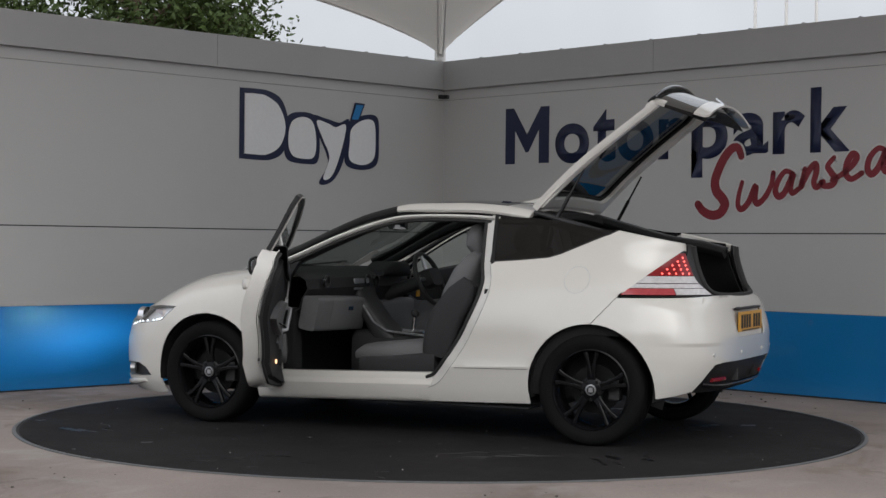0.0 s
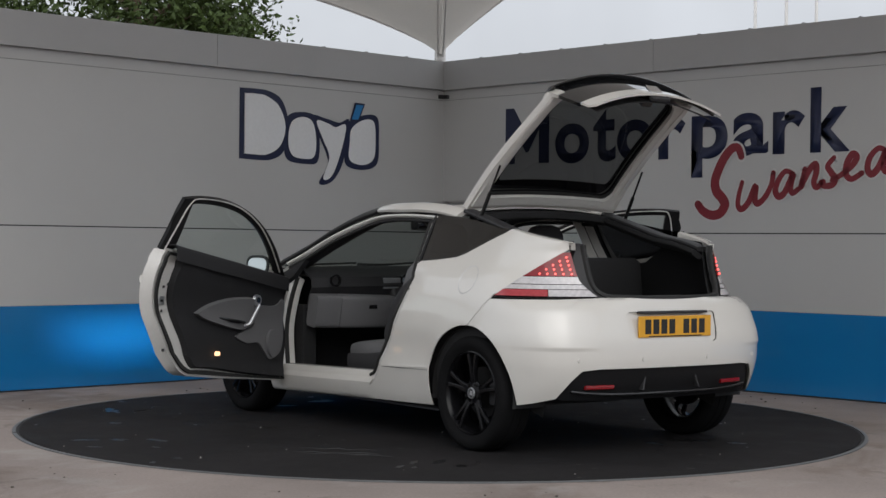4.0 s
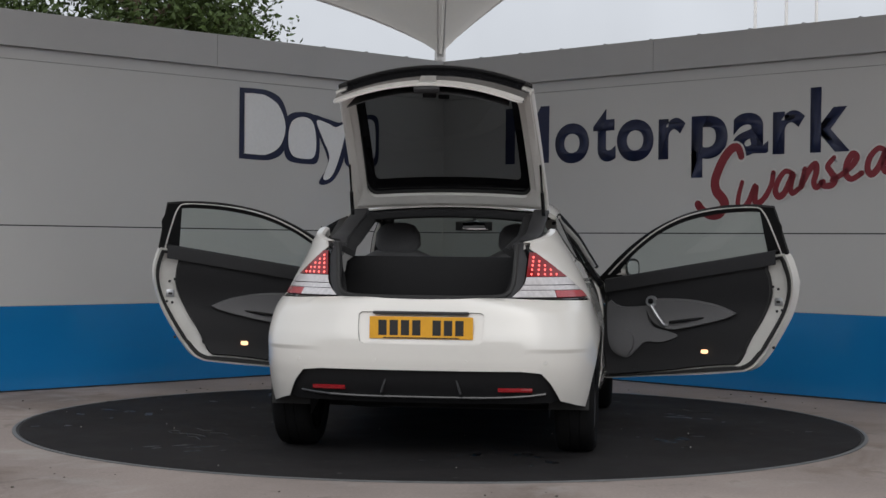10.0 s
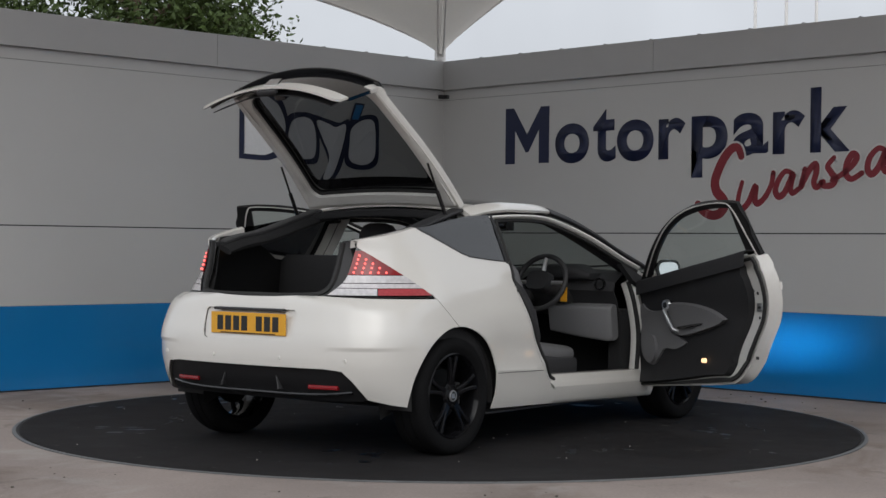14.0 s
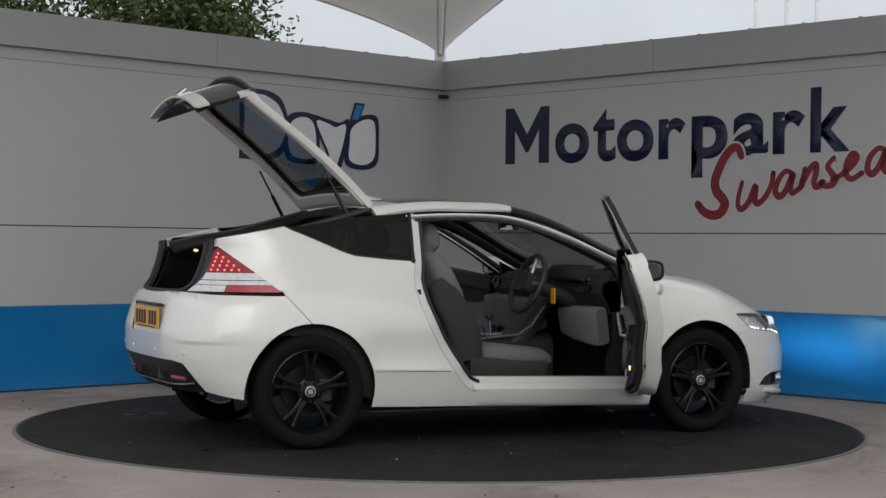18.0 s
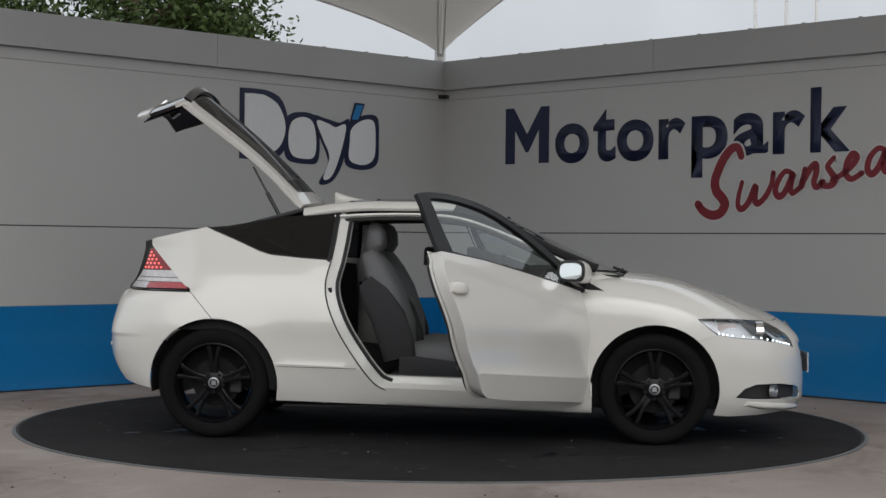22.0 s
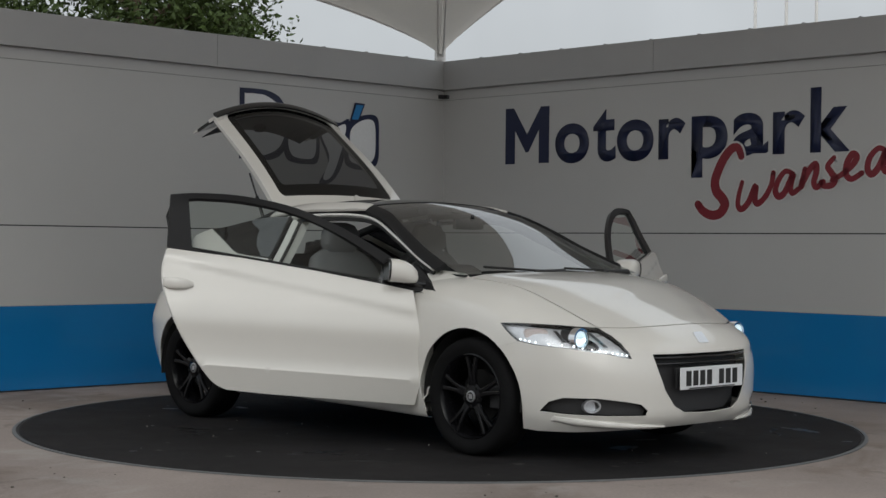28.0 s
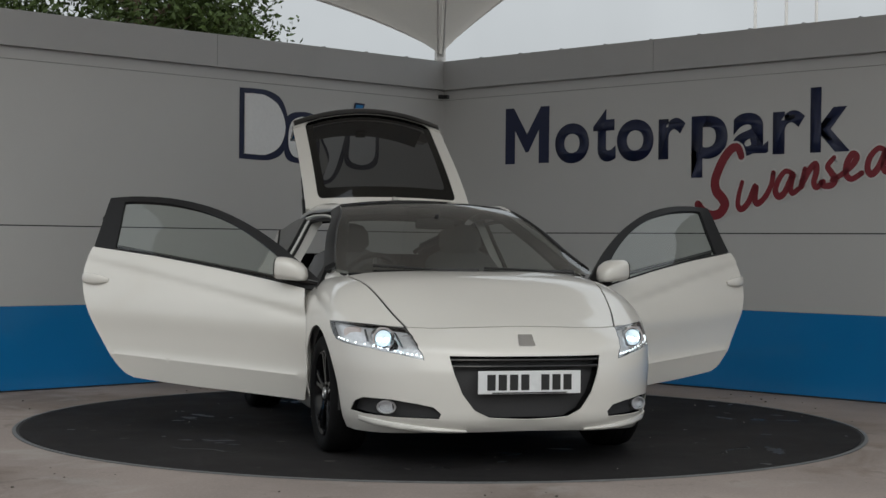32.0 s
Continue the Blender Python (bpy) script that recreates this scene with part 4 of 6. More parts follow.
gate_part("gate_glass", rounded_ring(0.08, 0.992, -0.86, 0.86, 0.06), HATCH_GLASS, lift=-0.004, thick=0)
gate_part("glass_border", rounded_ring(0.077, 0.994, -0.863, 0.863, 0.06), BLACK_GLASS, lift=-0.007, thick=0.003, holes=[rounded_ring(0.20, 0.945, -0.755, 0.755, 0.05)])
for v0, v1 in ((0.90, 1.0), (-1.0, -0.90)):
    gate_part("gate_corner", [(0.955, v0), (1.08, v0), (1.08, v1), (0.955, v1)], PAINT, 0.04, lift=0.008, thick=0.02)
gate_part("lower_glass", [(1.0, -0.985), (1.262, -0.975), (1.262, 0.975), (1.0, 0.985)], BLACK_GLASS, lift=0.002, thick=0.02)
gate_part("garnish", [(1.268, -0.97), (1.335, -0.965), (1.36, -0.90), (1.36, 0.90), (1.335, 0.965), (1.268, 0.97)], PAINT, lift=0.006, thick=0.012)
g = bmesh.new()
loft(g, [(gate_skin(0.985, v) + Vector((-0.02, 0, 0.006)), (0.026, 0, 0.006), (0.0, 0, 0.009)) for v in [-0.99 + 1.98 * k / 20 for k in range(21)]], 14)
part("spoiler", g, TRIM, tailgate, "gloss black rear spoiler", smooth=True)
gate_part("inner_frame", [(0.03, -0.97), (1.0, -0.95), (1.0, 0.95), (0.03, 0.97)], JAMB, lift=-0.012, thick=0.034, holes=[rounded_ring(0.092, 0.96, -0.86, 0.86, 0.10)])
gate_part("inner_seal", rounded_ring(0.094, 0.958, -0.858, 0.858, 0.10), RUBBER, lift=-0.012, thick=0.012, holes=[rounded_ring(0.11, 0.945, -0.84, 0.84, 0.09)])
gate_part("latch_trim", [(1.0, -0.80), (1.34, -0.86), (1.34, 0.86), (1.0, 0.80)], PLASTIC, lift=-0.045, thick=0.004)
p = gate_skin(1.27, 0.0)
part("latch", boxes((p.x + 0.035, p.x + 0.085, -0.035, 0.035, p.z - 0.03, p.z + 0.03), bevel=0.006), TRIM, tailgate)
for s in (1, -1):
    g = bmesh.new()
    qs = [k / 14 for k in range(15)]
    down = Vector((0.1, 0, -1)).normalized()
    grid(g, lambda q, k: gate_skin(q, s * (1.0, 0.995, 0.96, 0.90)[k]) + down * (0.0, 0.020, 0.042, 0.050)[k] * (0.35 + 0.65 * smooth(q * 5)), qs, range(4))
    bmesh.ops.recalc_face_normals(g, faces=g.faces)
    skin_part("gate_side", g, JAMB, tailgate, 0.003)
    g = bmesh.new()
    a, b = Vector((-0.895, 0.535 * s, 1.225)), Vector((-1.06, 0.525 * s, 1.52))
    tube(g, [a, a.lerp(b, 0.5)], 0.011, 12), tube(g, [a.lerp(b, 0.5), b], 0.006, 10)
    box(g, a.x - 0.015, a.x + 0.015, a.y - 0.012, a.y + 0.012, a.z - 0.015, a.z + 0.012, 0.004)
    part("gas_strut", g, TRIM, car, smooth=True)

# --- doors, swung open ---
DOOR_SWING = {1: (0.805, 0.785, 63.2, 2.7), -1: (0.805, 0.758, 60.3, 2.8)}  # hinge x and y, opening angle, rise of the free end


def door_skin(x, z):
    return Vector((x, width_at(x, z) + 0.02 * math.exp(-((z - 0.96) / 0.1) ** 2) * smooth((0.3 - x) / 0.7), z))


def frame_skin(x, z):
    """The plain surface of the window frame and its glass."""
    return Vector((x, WIDTH(z), z))


BELT = [(-0.585, 0.990), (-0.20, 0.957), (0.20, 0.910), (0.50, 0.868), (0.715, 0.835)]
DOOR_LOW = curved([(-0.25, 0.275), (0.0, 0.258), (0.40, 0.243), (0.755, 0.228)], 4)
DOOR_RING = DOOR_REAR + DOOR_LOW[1:] + curved([(0.755, 0.228), (0.785, 0.50), (0.738, 0.70), (0.715, 0.835)], 5)[1:] + [p for p in BELT[::-1]][1:-1]
FRAME_TOP = curved([(0.865, 0.832), (0.70, 0.945), (0.50, 1.068), (0.28, 1.175), (0.05, 1.250), (-0.20, 1.285), (-0.42, 1.285), (-0.57, 1.268)], 5)
FRAME_RING = BELT + FRAME_TOP
GLASS_RING = [(-0.455, 0.985), (-0.20, 0.966), (0.20, 0.919), (0.50, 0.877), (0.60, 0.862), (0.605, 0.905)] + curved([(0.605, 0.935), (0.46, 1.035), (0.26, 1.140), (0.04, 1.216), (-0.20, 1.253), (-0.40, 1.256), (-0.475, 1.248)], 5)
INSET = 0.085


def inner_skin(x, z):
    p = door_skin(x, z)
    return Vector((p.x, p.y - INSET * smooth((1.05 - z) / 0.1 + 0.35), p.z))


def shrink(ring, d):
    c = (sum(p[0] for p in ring) / len(ring), sum(p[1] for p in ring) / len(ring))
    out = []
    for p in ring:
        v = (p[0] - c[0], p[1] - c[1])
        k = max(0.0, 1 - d / max(math.hypot(*v), 1e-6))
        out.append((c[0] + v[0] * k, c[1] + v[1] * k))
    return out


def oval(cx, cz, rx, rz, n=28, tilt=0.0, e=0.9):
    out = []
    for k in range(n):
        t = 2 * math.pi * k / n
        x, z = rx * math.copysign(abs(math.cos(t)) ** e, math.cos(t)), rz * math.copysign(abs(math.sin(t)) ** e, math.sin(t))
        out.append((cx + x * math.cos(tilt) - z * math.sin(tilt), cz + x * math.sin(tilt) + z * math.cos(tilt)))
    return out


def door_top(x):
    return 0.957 - 0.112 * (x + 0.20)


def make_door(s):
    hx, hy, angle, rise = DOOR_SWING[s]
    hinge = Vector((hx, hy * s, 0.7))
    swing = Matrix.Translation(hinge) @ Matrix.Rotation(radians(-angle * s), 4, "Z") @ Matrix.Rotation(radians(rise), 4, "Y") @ Matrix.Translation(-hinge)
    low_line = [(-0.36 + 0.1 * k, 0.388 - 0.035 * (-0.36 + 0.1 * k)) for k in range(12)]
    door = skin_part("door", sheet(DOOR_RING, door_skin, 0.024, side=s, creases=[low_line]), PAINT, car, 0.004, "open white door with a black window frame")
    door.matrix_basis = swing

    def sub(name, g, mat, thick=0.0, label="", flat=False):
        bmesh.ops.recalc_face_normals(g, faces=g.faces)
        return skin_part(name, g, mat, door, thick, label, flat)

    sub("window_frame", sheet(FRAME_RING, frame_skin, 0.05, side=s, holes=[GLASS_RING], lift=0.002), FRAME_BLACK, 0.022)
    pane = sub("window_glass", sheet(shrink(GLASS_RING, -0.006), frame_skin, 0.06, side=s, lift=-0.012), GLASS)
    pane.visible_shadow = False
    ring_o = fine(DOOR_RING, 0.05)
    g = bmesh.new()
    shr = shrink(ring_o, 0.022)
    strip(g, [Vector((door_skin(*p).x, (door_skin(*p).y - 0.004) * s, p[1])) for p in ring_o], [Vector((p[0], (door_skin(*q).y - INSET + 0.006) * s, p[1])) for p, q in zip(shr, ring_o)])
    sub("door_edge", g, JAMB, 0.003)
    sub("rubber_seal", sheet(shrink(DOOR_RING, 0.012), inner_skin, 0.04, side=s, lift=-0.012, holes=[shrink(DOOR_RING, 0.036)]), RUBBER, 0.012)
    lin = [(x + 0.095 * smooth((-0.12 - x) / 0.3), z) for x, z in shrink(DOOR_RING, 0.050)]
    sub("lining", sheet(lin, inner_skin, 0.05, side=s), LINING, 0.045, "black moulded door lining")
    sub("inner_edge", sheet(DOOR_RING, inner_skin, 0.06, side=s, lift=0.0, holes=[shrink(DOOR_RING, 0.16)]), JAMB, 0.003, "white painted inner door edge")
    g = bmesh.new()
    shelf = ((0.030, 0.008), (-0.030, 0.010), (-0.044, 0.004), (-0.048, -0.010), (-0.048, -0.075))
    grid(g, lambda x, k: Vector((x, (inner_skin(x, door_top(x) - 0.02).y + shelf[k][0]) * s, door_top(x) + shelf[k][1])), [-0.545 + 0.041 * i for i in range(31)], range(5))
    sub("belt_trim", g, LINING, 0.004)
    pad = curved([(-0.225, 0.637), (-0.12, 0.69), (0.05, 0.735), (0.22, 0.752), (0.33, 0.75), (0.385, 0.715), (0.375, 0.64), (0.34, 0.575), (0.24, 0.535), (0.10, 0.545), (-0.08, 0.58), (-0.18, 0.61)], 4)
    sub("armrest_pad", sheet(pad, inner_skin, 0.04, side=s, lift=-0.046), GREY_TRIM, 0.035, "pale grey fabric door insert")
    spk = oval(0.570, 0.465, 0.074, 0.074, e=1.0)
    sub("speaker", sheet(spk, inner_skin, 0.03, side=s, lift=-0.060), GREY_TRIM, 0.02)
    fore = curved([(0.40, 0.705), (0.55, 0.70), (0.68, 0.71), (0.70, 0.55), (0.67, 0.42), (0.57, 0.378), (0.49, 0.415), (0.42, 0.462), (0.30, 0.46), (0.19, 0.495), (0.26, 0.525), (0.365, 0.555), (0.40, 0.63)], 4)
    sub("lining_front", sheet(fore, inner_skin, 0.04, side=s, lift=-0.046), GREY_TRIM, 0.012)
    g = bmesh.new()
    line = [(0.70, 0.90), (0.605, 0.962), (0.46, 1.052), (0.26, 1.157), (0.04, 1.233), (-0.20, 1.268), (-0.44, 1.268), (-0.50, 1.235), (-0.53, 1.10), (-0.545, 0.98)]
    tube(g, spline([Vector((x, (frame_skin(x, z).y - 0.026) * s, z)) for x, z in line], 5), 0.005, 6)
    sub("frame_channel", g, JAMB, 0)
    def at(x, z, off):
        p = inner_skin(x, z)
        return Vector((p.x, (p.y - 0.055 - off) * s, p.z))

    g = bmesh.new()
    tube(g, [at(0.335, 0.70, 0.02), at(0.33, 0.69, 0.055), at(0.30, 0.63, 0.060), at(0.265, 0.575, 0.05), at(0.25, 0.565, 0.02)], 0.012, 10)
    sub("grab_handle", g, SILVER, 0, "satin silver grab handle")
    g = bmesh.new()
    loft(g, [(at(0.345, 0.72, 0.018), (0.042, 0, 0), (0, 0, 0.035)), (at(0.345, 0.72, 0.032), (0.036, 0, 0), (0, 0, 0.03))], 20, 0.9)
    sub("release_cup", g, SILVER, 0)
    g = bmesh.new()
    loft(g, [(at(0.345, 0.72, 0.033), (0.020, 0, 0), (0, 0, 0.018)), (at(0.345, 0.72, 0.036), (0.019, 0, 0), (0, 0, 0.017))], 16, 0.9)
    sub("release_lever", g, TRIM, 0)
    g = bmesh.new()
    loft(g, [(at(0.0, 0.400, 0.004), (0.024, 0, 0), (0, 0, 0.013)), (at(0.0, 0.400, 0.012), (0.022, 0, 0), (0, 0, 0.012))], 14)
    sub("courtesy_lamp", g, WARM_LED, 0, "lit warm courtesy lamp")
    g = bmesh.new()
    tube(g, [at(-0.02, 0.61, 0.02), at(0.10, 0.595, 0.038), at(0.22, 0.585, 0.045)], [0.006, 0.011, 0.009], 8)
    sub("pull_recess", g, TRIM, 0)
    # the outer handle with its lock
    g = bmesh.new()
    loft(g, [(Vector((x, (door_skin(x, 0.812 + dz).y + o) * s, 0.812 + dz)), (0, 0.012 * w * s, 0), (0, 0, 0.024 * w)) for x, o, w, dz in
             ((-0.60, 0.004, 0.9, 0.0), (-0.575, 0.020, 1.25, 0.0), (-0.53, 0.026, 1.25, -0.002), (-0.485, 0.020, 1.05, -0.004), (-0.445, 0.004, 0.5, -0.006))], 14, 0.8)
    sub("door_handle", g, PAINT, 0)
    g = bmesh.new()
    y = inner_skin(-0.48, 0.70).y
    box(g, -0.515, -0.462, y - 0.009, y + 0.004, 0.675, 0.725, 0.004)
    for v in g.verts:
        v.co.y *= s
    sub("latch", g, SILVER, 0, "steel door latch")
    for x, z in ((-0.50, 0.775), (-0.468, 0.79), (-0.505, 0.645), (-0.47, 0.64), (-0.44, 0.42)):
        y = inner_skin(x, z).y
        g = bmesh.new()
        disc(g, 0, 0.009, -0.004, 0.006, 12, Matrix.Translation((x, y * s, z)) @ Matrix.Rotation(radians(90 * s), 4, "X"))
        sub("bolt", g, PLASTIC, 0, flat=True)
    g = boxes((-0.500, -0.475, *sorted(((inner_skin(-0.48, 0.70).y - 0.010) * s, (inner_skin(-0.48, 0.70).y - 0.002) * s)), 0.690, 0.703))
    sub("latch_slot", g, RUBBER, 0, flat=True)
    # the door mirror
    c = Vector((0.604, 0.828, 0.938))
    g = bmesh.new()
    loft(g, [(Vector((0.80, 0.77 * s, 0.845)), (0.05, 0, 0), (0, 0, 0.012)), (Vector((0.745, 0.80 * s, 0.865)), (0.055, 0, 0), (0, 0, 0.014)), (Vector((0.63, 0.815 * s, 0.885)), (0.04, 0, 0), (0, 0, 0.014))], 14)
    sub("mirror_arm", g, TRIM, 0)
    g = bmesh.new()
    loft(g, [(c + Vector((dx, 0, dz)), (0, 0.080 * k, 0), (0, 0, 0.062 * k)) for dx, k, dz in ((-0.035, 0.985, 0), (0.0, 1.0, 0), (0.04, 0.96, -0.004), (0.085, 0.80, -0.014), (0.115, 0.55, -0.026), (0.128, 0.18, -0.034))], 24, 0.62)
    for v in g.verts:
        v.co.y *= s
    sub("mirror_housing", g, PAINT, 0)
    g = bmesh.new()
    loft(g, [(c + Vector((-0.036, 0, 0)), (0, 0.085, 0), (0, 0, 0.061)), (c + Vector((-0.042, 0, 0)), (0, 0.081, 0), (0, 0, 0.057))], 24, 0.62)
    for v in g.verts:
        v.co.y *= s
    sub("mirror_rim", g, TRIM, 0)
    g = bmesh.new()
    loft(g, [(c + Vector((-0.0425, 0, 0)), (0, 0.067, 0), (0, 0, 0.044)), (c + Vector((-0.0435, 0, 0)), (0, 0.066, 0), (0, 0, 0.043))], 24, 0.62)
    for v in g.verts:
        v.co.y *= s
    sub("mirror_glass", g, MIRROR, 0, flat=True)
    return door


make_door(1)
make_door(-1)


# --- wheels ---
def turned(profile, n=48):
    """A body of revolution about the y axis from (radius, y) pairs."""
    g = bmesh.new()
    grid(g, lambda t, k: Vector((profile[k][0] * math.cos(t), profile[k][1], profile[k][0] * math.sin(t))), [2 * math.pi * i / n for i in range(n + 1)], range(len(profile)))
    bmesh.ops.remove_doubles(g, verts=g.verts, dist=1e-5)
    bmesh.ops.recalc_face_normals(g, faces=g.faces)
    return g


def make_wheel(x, s):
    hub = new("wheel")
    hub.parent = car
    hub.matrix_basis = pose(x, 0.745 * s, 0.305, 0, 0, 0 if s > 0 else 180)
    tyre = [(0.222, -0.085), (0.245, -0.100), (0.278, -0.102), (0.297, -0.088), (0.304, -0.065), (0.305, -0.03), (0.301, -0.028), (0.301, -0.022), (0.305, -0.02),
            (0.305, 0.02), (0.301, 0.022), (0.301, 0.028), (0.305, 0.03), (0.304, 0.065), (0.297, 0.088), (0.278, 0.102), (0.245, 0.100), (0.222, 0.085)]
    part("tyre", turned(tyre, 64), TYRE, hub, smooth=True)
    part("rim", turned([(0.222, -0.085), (0.205, -0.07), (0.196, 0.0), (0.200, 0.05), (0.208, 0.080), (0.216, 0.090), (0.223, 0.086)], 64), ALLOY, hub, "gloss black alloy rim", smooth=True)
    for k in range(5):
        g = bmesh.new()
        for d in (-0.17, 0.17):
            t = 2 * math.pi * k / 5 + math.pi / 2
            secs = []
            for r, off, w, y in ((0.045, d * 0.75, 0.020, 0.060), (0.10, d * 0.85, 0.013, 0.066), (0.16, d * 1.0, 0.011, 0.070), (0.207, d * 1.25, 0.014, 0.072)):
                a = t + off * (0.75 if r > 0.05 else 1.4)
                secs.append(((r * math.cos(a), y, r * math.sin(a)), (-w * math.sin(a), 0, w * math.cos(a)), (0, 0.012, 0)))
            loft(g, secs, 10, 0.6)
        part("spoke", g, ALLOY, hub, smooth=False)
    part("hub", turned([(0.0, 0.055), (0.066, 0.055), (0.070, 0.066), (0.050, 0.076), (0.0, 0.078)], 32), ALLOY, hub, smooth=True)
    cap = part("centre_cap", turned([(0.0, 0.081), (0.024, 0.081), (0.028, 0.079), (0.029, 0.072)], 32), PLASTIC, hub, "black centre cap with a silver ring", smooth=True)
    part("cap_ring", turned([(0.023, 0.081), (0.024, 0.085), (0.029, 0.084), (0.031, 0.074)], 32), SILVER, cap, "silver ring", smooth=True)
    g = bmesh.new()
    prism(g, [(0.013 * u, 0.012 * v) for u, v in ((-1, -1), (1, -1), (0.8, 1), (-0.8, 1))], 0.0805, 0.0835, lambda u, v, d: Vector((u, d, v)))
    part("cap_mark", g, SILVER, cap, "plain silver mark")
    for k in range(5):
        t = 2 * math.pi * (k + 0.5) / 5 + math.pi / 2
        g = bmesh.new()
        disc(g, 0, 0.009, 0, 0.012, 6, Matrix.Translation((0.052 * math.cos(t), 0.068, 0.052 * math.sin(t))) @ Matrix.Rotation(radians(-90), 4, "X"))
        part("wheel_nut", g, DISC_STEEL, hub)
    part("brake_disc", turned([(0.0, 0.0), (0.135, 0.0), (0.135, -0.02), (0.0, -0.02)], 40), DISC_STEEL, hub, smooth=False)
    g = bmesh.new()
    box(g, -0.145, -0.075, -0.04, 0.022, -0.06, 0.06, 0.01)
    part("caliper", g, PLASTIC, hub)
    return hub


for x in (FRONT_AXLE, REAR_AXLE):
    for s in (1, -1):
        make_wheel(x, s)
        g = turned([(0.10, 0.62), (0.36, 0.62), (0.352, 0.70), (0.352, 0.825)], 40)
        bmesh.ops.delete(g, geom=[f for f in g.faces if f.calc_center_median().z < -0.08], context="FACES")
        bmesh.ops.transform(g, matrix=Matrix.Translation((x, 0, 0.305)) @ Matrix.Diagonal((1, s, 1, 1)), verts=g.verts)
        part("arch_liner", g, RUBBER, car, smooth=True)


# --- lamps, grille and plates at the front ---
lens_x = front_skin(*skin_at(0.655, 0.622)).x
WINDOW = [skin_at(0.655 + 0.047 * math.cos(2 * math.pi * k / 20), 0.622 + 0.047 * math.sin(2 * math.pi * k / 20)) for k in range(20)]
for s in (1, -1):
    lamp = skin_part("headlamp", sheet(LAMP_RING, front_skin, 0.025, lift=-0.032, side=s, holes=[WINDOW]), BOWL, car, 0.004, "lit headlamp with a row of white diodes")
    g = sheet(LAMP_RING, front_skin, 0.03, lift=0.0, side=s)
    lens = skin_part("lens", g, LENS, lamp, 0.0)
    lens.visible_shadow = False
    skin_part("lamp_rim", sheet(LAMP_RING, front_skin, 0.03, lift=-0.001, side=s, holes=[shrink(LAMP_RING, 0.007)]), BLACK_GLASS, lamp, 0.006)
    core = Vector((lens_x - 0.062, 0.655 * s, 0.622))
    aim = Matrix.Translation(core) @ Matrix.Rotation(radians(90), 4, "Y") @ Matrix.Translation((0, 0, -0.02))
    g = bmesh.new()
    disc(g, 0.046, 0.056, 0.02, 0.06, 28, aim)
    part("projector_rim", g, CHROME, lamp, smooth=False)
    g = bmesh.new()
    disc(g, 0.036, 0.045, -0.07, 0.048, 28, aim)
    disc(g, 0, 0.045, -0.082, -0.072, 28, aim)
    part("projector_tube", g, PLASTIC, lamp, smooth=False)
    g = bmesh.new()
    box(g, -0.037, 0.0, -0.036, 0.036, 0.044, 0.048, 0.0, aim)
    box(g, 0.018, 0.037, -0.036, 0.036, 0.044, 0.048, 0.0, aim)
    part("projector_lens", g, HALO, lamp, "lit blue-white projector lens")
    g = bmesh.new()
    disc(g, 0.031, 0.040, 0.050, 0.054, 28, aim)
    part("projector_ring", g, HALO, lamp, "lit blue-white projector ring")
    g = bmesh.new()
    box(g, -0.016, 0.0, -0.028, 0.028, -0.062, -0.056, 0.0, aim)
    part("lit_bulb", g, HEADLAMP, lamp, "bright blue-white headlamp")
    g = bmesh.new()
    loft(g, [(Vector((1.60, 0.755 * s, 0.643)), (0.055, 0.036 * -s, 0), (0, 0, 0.030)), (Vector((1.62, 0.768 * s, 0.643)), (0.050, 0.033 * -s, 0), (0, 0, 0.026))], 16, 0.7)
    part("amber_reflector", g, AMBER, lamp, smooth=True)
    g = bmesh.new()
    loft(g, [(Vector((1.845, 0.545 * s, 0.605)), (0.02, 0.03 * -s, 0), (0, 0, 0.035)), (Vector((1.81, 0.56 * s, 0.605)), (0.02, 0.022 * -s, 0), (0, 0, 0.026))], 16, 0.8)
    part("inner_reflector", g, CHROME, lamp, smooth=True)
    # dark fins between the three bowls
    for y0, z0, y1, z1 in ((0.585, 0.585, 0.600, 0.652), (0.722, 0.605, 0.722, 0.662)):
        a, b = front_skin(*skin_at(y0, z0)), front_skin(*skin_at(y1, z1))
        g = bmesh.new()
        loft(g, [(Vector((a.x - 0.022, a.y * s, a.z)), (0.014, 0, 0), (0, 0.0035, 0)), (Vector((b.x - 0.022, b.y * s, b.z)), (0.014, 0, 0), (0, 0.0035, 0))], 8)
        part("lamp_fin", g, PLASTIC, lamp)
    row = [skin_at(0.515, 0.545), skin_at(0.57, 0.555), skin_at(0.64, 0.571), skin_at(0.72, 0.590), fr_side(1.64, 0.604), fr_side(1.575, 0.616)]
    for k in range(15):
        t = k / 14 * 4.999
        (a0, h0), (a1, h1) = row[int(t)], row[int(t) + 1]
        t -= int(t)
        p = front_skin(a0 + (a1 - a0) * t, h0 + (h1 - h0) * t)
        g = bmesh.new()
        bmesh.ops.create_icosphere(g, subdivisions=2, radius=0.0046, matrix=Matrix.Translation((p.x - 0.012, (p.y - 0.008) * s, p.z)))
        part("diode", g, WHITE_LED, lamp, smooth=True)
    # fog lamp in its black pocket
    skin_part("fog_pocket", sheet(FOG, front_skin, 0.03, lift=-0.035, side=s), PLASTIC, car, 0.003)
    fog = front_skin(*fr_face(0.655, 0.294))
    aim = Matrix.Translation((fog.x - 0.020, (fog.y - 0.004) * s, fog.z)) @ Matrix.Rotation(radians(22 * s), 4, "Z") @ Matrix.Rotation(radians(90), 4, "Y")
    g = bmesh.new()
    disc(g, 0.027, 0.033, -0.01, 0.016, 28, aim @ Matrix.Diagonal((1, 1.45, 1, 1)))
